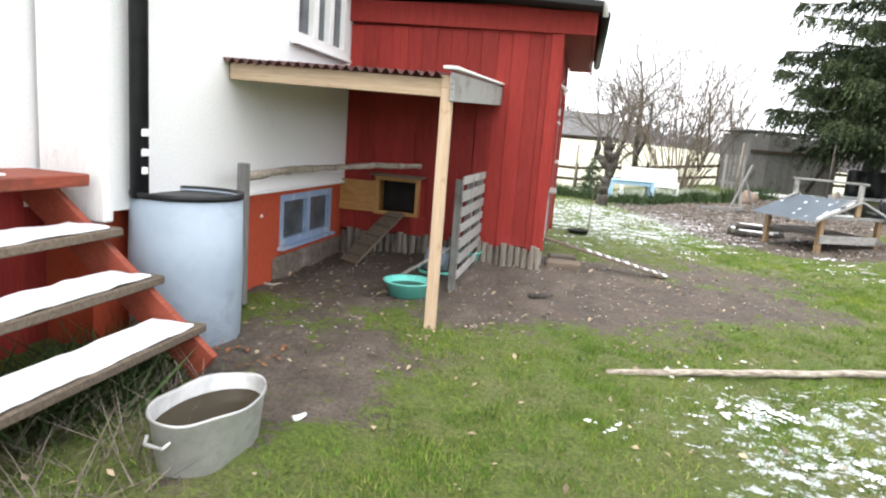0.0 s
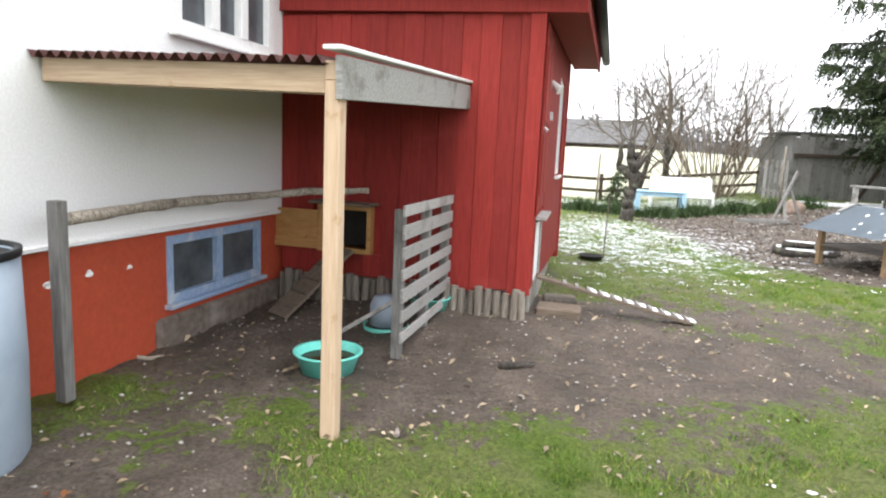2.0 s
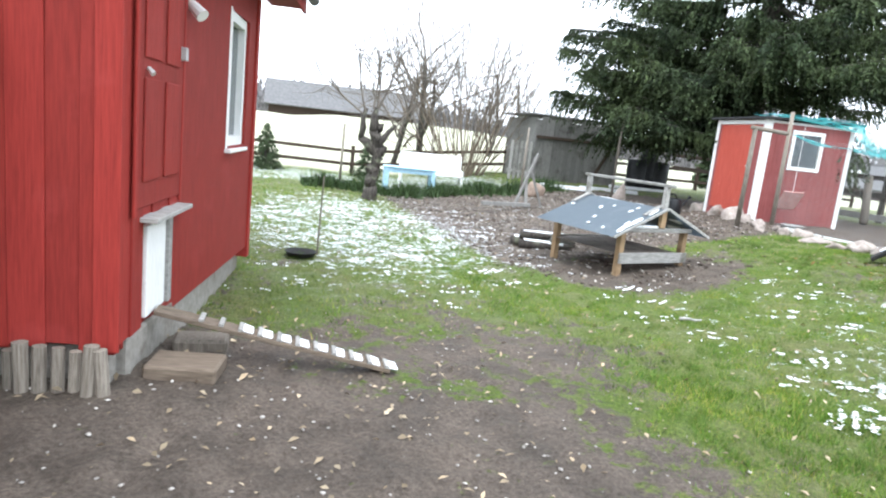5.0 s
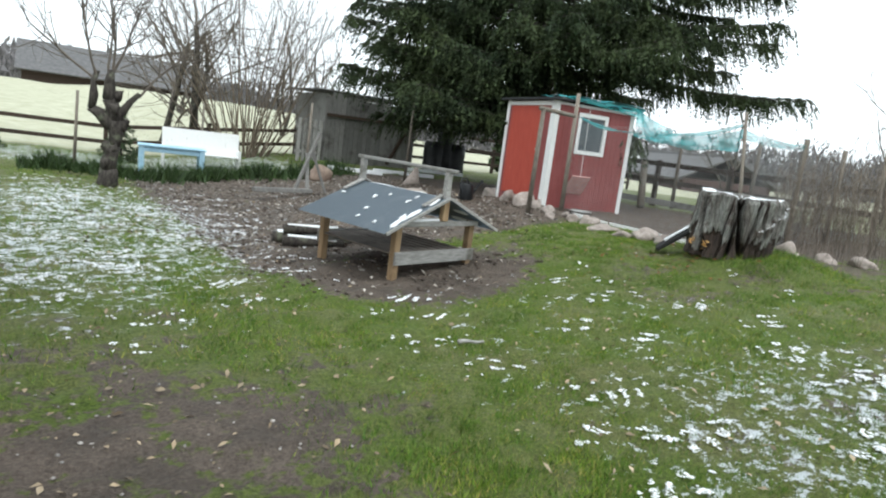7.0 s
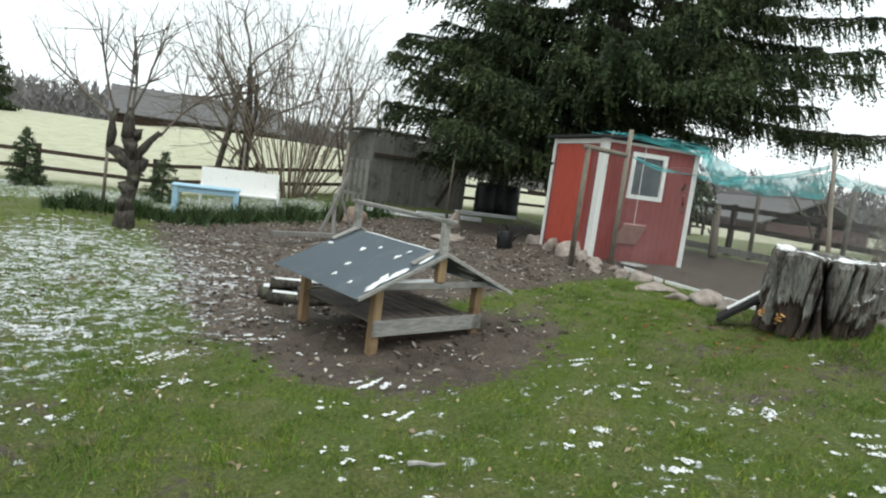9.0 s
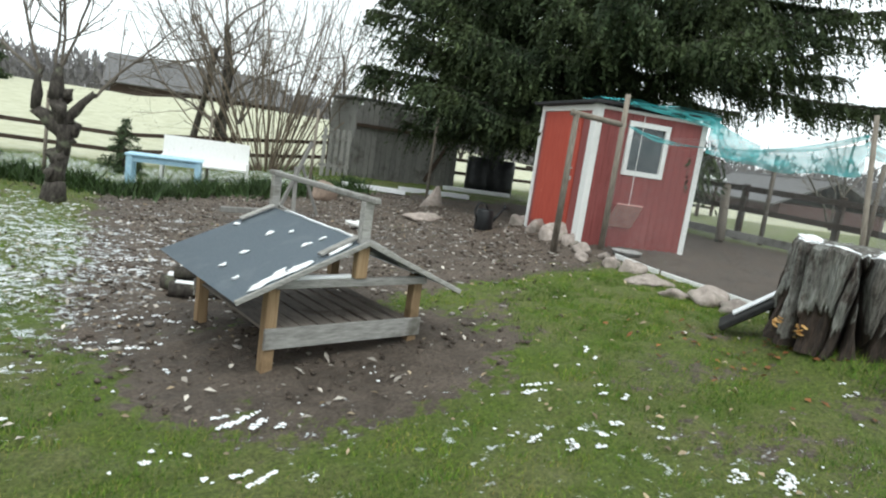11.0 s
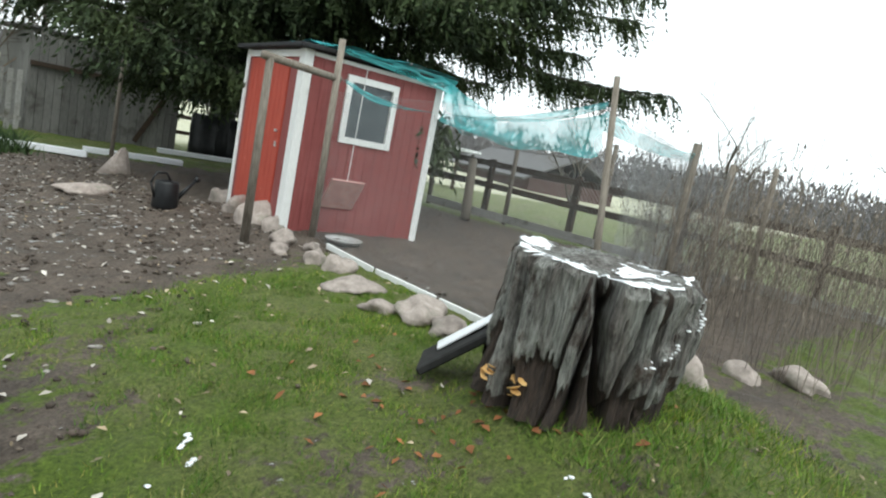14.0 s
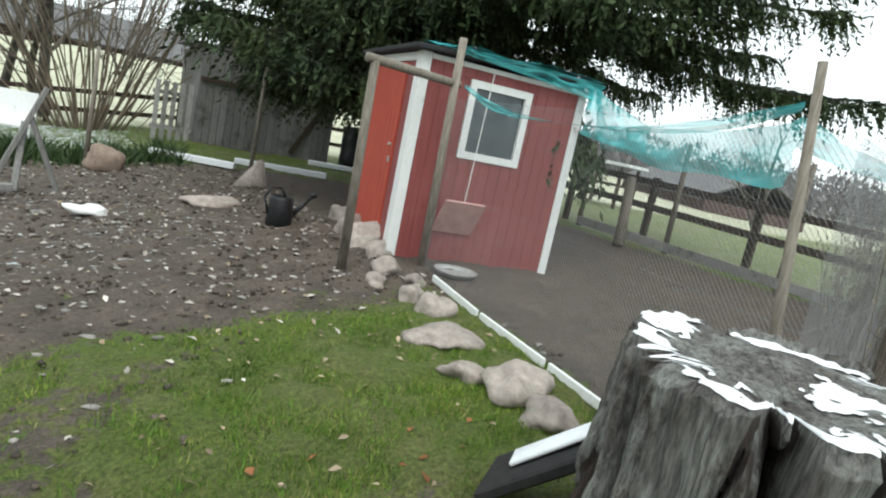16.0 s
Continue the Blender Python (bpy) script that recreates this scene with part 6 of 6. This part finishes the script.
tri = np.stack([p - w, p + w, p + d * wr.uniform(0.5, 1.4, (n, 1))], 1).reshape(-1, 3)
tagged(new("far_woods", raw_mesh("far_woods", tri, np.arange(n * 3).reshape(-1, 3), FARWOOD)), "grey leafless woods on the horizon", "woods", kind="stuff")

# ---- grass, stalks, leaves, pebbles, snow ----
def tufts(name, n, area, seed, length, width, mat, keep, label, lean=0.45, cat="grass"):
    rng = np.random.default_rng(seed)
    x, y = rng.uniform(area[0], area[1], n), rng.uniform(area[2], area[3], n)
    k = keep(x, y) > rng.random(n)
    x, y = x[k], y[k]
    n = len(x)
    base = np.stack([x, y, height(x, y) - 0.006], 1)
    d = np.stack([rng.normal(0, lean, n), rng.normal(0, lean, n), np.ones(n)], 1)
    ln = rng.uniform(length[0], length[1], (n, 1))
    a = rng.uniform(0, math.tau, n)
    w = np.stack([np.cos(a), np.sin(a), np.zeros(n)], 1) * rng.uniform(width[0], width[1], (n, 1))
    tri = np.stack([base - w, base + w, base + d * ln], 1).reshape(-1, 3)
    return tagged(new(name, raw_mesh(name, tri, np.arange(n * 3).reshape(-1, 3), mat)), label, cat, kind="stuff")


def lawn(x, y):
    k = np.sin(x * 3.1 + np.sin(y * 2.3) * 2) * np.sin(y * 2.7 + np.sin(x * 1.9) * 2)
    k2 = np.sin(x * 8.3 + 2.2 * np.sin(y * 5.1)) * np.sin(y * 7.7 + 2.1 * np.sin(x * 4.9))
    return np.clip((0.62 - mud_at(x, y)) * 2.2, 0.0, 1) * np.clip(0.5 + 0.35 * k + 0.4 * k2, 0.08, 1) * (1 - 0.68 * np.clip(snow_at(x, y) * 1.3, 0, 1))


tufts("lawn_grass", 420000, (-1.6, 5.5, 0.8, 7.5), 1, (0.014, 0.045), (0.0015, 0.0035), BLADE, lawn, "short tufted winter lawn grass")
tufts("lawn_grass", 520000, (4.0, 11.0, 4.8, 13), 6, (0.014, 0.045), (0.0015, 0.0035), BLADE, lawn, "short tufted winter lawn grass by the stump")
tufts("lawn_grass", 60000, (-1.6, 4.5, 7, 14), 7, (0.02, 0.06), (0.003, 0.005), BLADE, lawn, "short grass beside the annex")
tufts("lawn_grass", 70000, (1.8, 11, 13, 26), 2, (0.03, 0.07), (0.004, 0.008), BLADE, lawn, "short rough grass beyond the bed")
tufts("mossy_tufts", 9000, (9.5, 11.4, 7.9, 9.9), 3, (0.03, 0.09), (0.002, 0.004), BLADE, lambda x, y: blob(x, y, 10.3, 8.75, 0.85, 0.75, 0.2), "longer mossy grass round the stump", 0.6)
tufts("dry_grass", 900, (-2.0, -0.95, 1.4, 3.6), 4, (0.08, 0.3), (0.002, 0.005), STRAW, lambda x, y: blob(x, y, -1.45, 2.4, 0.4, 1.0, 0.3), "flattened dry grass under the steps", 0.9)
tufts("evergreen_weeds", 1500, (-2.4, -1.3, 2.2, 4.0), 15, (0.1, 0.3), (0.008, 0.016), EVERGREEN, lambda x, y: blob(x, y, -1.85, 3.1, 0.4, 0.6, 0.3), "dark green weeds below the steps", 0.8, "plants")

# tall dead stalks beyond the stump
rng = np.random.default_rng(31)
segs = []
for k in range(1250):
    x = rng.uniform(11.7, 17.8)
    y = 7.68 + (x - 7.54) * rng.uniform(0.1, 0.5) ** 1.0
    if rng.random() > 0.4 + 0.12 * (x - 11.7):
        continue
    b = Vector((x, y, gz(x, y) - 0.02))
    hgt = rng.uniform(0.4, 1.75)
    lean = Vector((rng.normal(0, 0.12), rng.normal(0, 0.12), 1)).normalized()
    t = b + lean * hgt
    segs.append((b, t, 0.003, 0.0015))
    for _ in range(rng.integers(1, 5)):
        c = b.lerp(t, rng.uniform(0.55, 1.0))
        e = c + Vector((rng.normal(0, 0.5), rng.normal(0, 0.5), 0.7)).normalized() * rng.uniform(0.06, 0.25)
        segs.append((c, e, 0.0025, 0.0015))
        segs.append((e, e + Vector((0, 0, rng.uniform(0.02, 0.05))), rng.uniform(0.005, 0.014), 0.003))
vs, fs = tube_tree(segs, 4)
tagged(new("dead_stalks", raw_mesh("dead_stalks", vs, fs, STRAW)), "thicket of tall dead brown stalks", "stalks", kind="stuff")


def scatter(name, n, area, seed, size, mat, keep, label, flat=0.3, cat="leaves"):
    """Small bent leaves or chips lying on the ground."""
    rng = np.random.default_rng(seed)
    x, y = rng.uniform(area[0], area[1], n), rng.uniform(area[2], area[3], n)
    k = keep(x, y) > rng.random(n)
    x, y = x[k], y[k]
    n = len(x)
    c = np.stack([x, y, height(x, y) + 0.02], 1)
    a = rng.uniform(0, math.tau, n)
    u = np.stack([np.cos(a), np.sin(a), rng.normal(0, flat, n)], 1)
    v = np.stack([-np.sin(a), np.cos(a), rng.normal(0, flat, n)], 1)
    s = rng.uniform(size[0], size[1], (n, 1))
    up = np.array([0, 0, 1.0])
    p = np.stack([c - u * s, c - v * s * 0.45 + up * s * 0.25, c + u * s * 0.9, c + v * s * 0.5 + up * s * 0.2], 1).reshape(-1, 3)
    return tagged(new(name, raw_mesh(name, p, np.arange(n * 4).reshape(-1, 4), mat)), label, cat, kind="stuff")


house_mud = lambda x, y: mud_at(x, y) * 0.8
scatter("trodden_leaves", 1300, (-1.6, 4.6, 3.6, 9), 43, (0.008, 0.032), LEAFLIT, house_mud, "dead leaves trodden into the mud")
everywhere = lambda x, y: 0.35 + 0.65 * np.clip(np.sin(x * 1.7 + 1) * np.sin(y * 1.3 + 2) + 0.3, 0, 1)
scatter("fallen_leaves", 4200, (-1.6, 11, 1.0, 19), 41, (0.01, 0.034), LEAFLIT, everywhere, "pale dead leaves scattered over the yard")
scatter("bleached_leaves", 1500, (4.4, 11.2, 9.6, 19.5), 46, (0.015, 0.045), BLEACHED, lambda x, y: mud_at(x, y) * 0.8, "bleached leaves lying on the bare soil")
scatter("rust_leaves", 260, (8.8, 10.6, 8.4, 10.6), 42, (0.02, 0.045), RUSTLEAF, lambda x, y: 0.15 + blob(x, y, 9.5, 9.35, 0.4, 0.4, 0.5), "rust-brown leaves near the stump")


def pebbles(name, n, area, seed, size, mat, keep, label, squash=0.5, cat="pebbles", lift=0.005):
    """Rough little lumps, joined."""
    rng = np.random.default_rng(seed)
    b = rock((2, 2, 2), seed, 1, 0.3)
    pv = np.array([v.co[:] for v in b.verts])
    pf = np.array([[v.index for v in f.verts] for f in b.faces])
    b.free()
    x, y = rng.uniform(area[0], area[1], n), rng.uniform(area[2], area[3], n)
    k = keep(x, y) > rng.random(n)
    x, y = x[k], y[k]
    n = len(x)
    s = rng.uniform(size[0], size[1], (n, 1, 1)) * rng.uniform(0.6, 1.3, (n, 1, 3))
    s[:, :, 2] *= squash
    a = rng.uniform(0, math.tau, n)
    rot = np.zeros((n, 3, 3))
    rot[:, 0, 0], rot[:, 0, 1], rot[:, 1, 0], rot[:, 1, 1], rot[:, 2, 2] = np.cos(a), -np.sin(a), np.sin(a), np.cos(a), 1
    v = np.einsum("nij,nkj->nki", rot, pv[None] * s) + np.stack([x, y, height(x, y) + lift], 1)[:, None]
    f = (pf[None] + (np.arange(n) * len(pv))[:, None, None]).reshape(-1, 3)
    return tagged(new(name, raw_mesh(name, v.reshape(-1, 3), f, mat, True)), label, cat, kind="stuff")


pebbles("soil_clods", 6000, (3.5, 11.2, 10, 20), 51, (0.006, 0.028), surface("soil_clods", (0.05, 0.038, 0.03), (0.13, 0.105, 0.085), 12, rough=0.95, island=0.5, bump=0.4), mud_at, "dark clods of bare soil", 0.6, "soil")
pebbles("pebbles", 1500, (4.5, 11.2, 11, 20), 52, (0.006, 0.034), PEBBLE, lambda x, y: mud_at(x, y) * 0.9, "pale stones in the bare soil")
pebbles("pebbles", 1300, (-1.6, 4.4, 4.0, 9), 53, (0.005, 0.016), PEBBLE, lambda x, y: mud_at(x, y), "small pale chips on the trodden mud")


def clumps(x, y):
    """Palm-sized clumps of snow, thicker where the snow lies."""
    fx, fy = x + 0.07 * np.sin(y * 9.1 + 1), y + 0.07 * np.sin(x * 8.3 + 2)
    p = np.sin(fx * 21 + 2.6 * np.sin(fy * 7.3)) * np.sin(fy * 27 + 2.4 * np.sin(fx * 8.9))
    p = 0.85 * p + 0.85 * np.sin(fx * 4.1 + 2 * np.sin(fy * 2.7)) * np.sin(fy * 5.3 + fx) + 0.25 * np.sin(fx * 63) * np.sin(fy * 71)
    return np.clip((p + 1.5 * snow_at(x, y) - 1.52) * 5, 0, 1) * (snow_at(x, y) > 0.06)


for area, count in (((5.0, 9.8, 4.4, 10.4), 110000), ((1.2, 6.2, 9.0, 19.0), 120000), ((0.8, 4.6, 1.2, 4.6), 45000)):
    pebbles("snow_patches", count, area, 54, (0.005, 0.016), SNOW, clumps, "melting wet snow caught in the grass", 0.4, "snow", 0.012)
scatter("rust_leaves", 30, (-1.5, -0.95, 3.55, 4.0), 44, (0.018, 0.04), RUSTLEAF, lambda x, y: x * 0 + 1, "rust-brown leaves by the barrel")
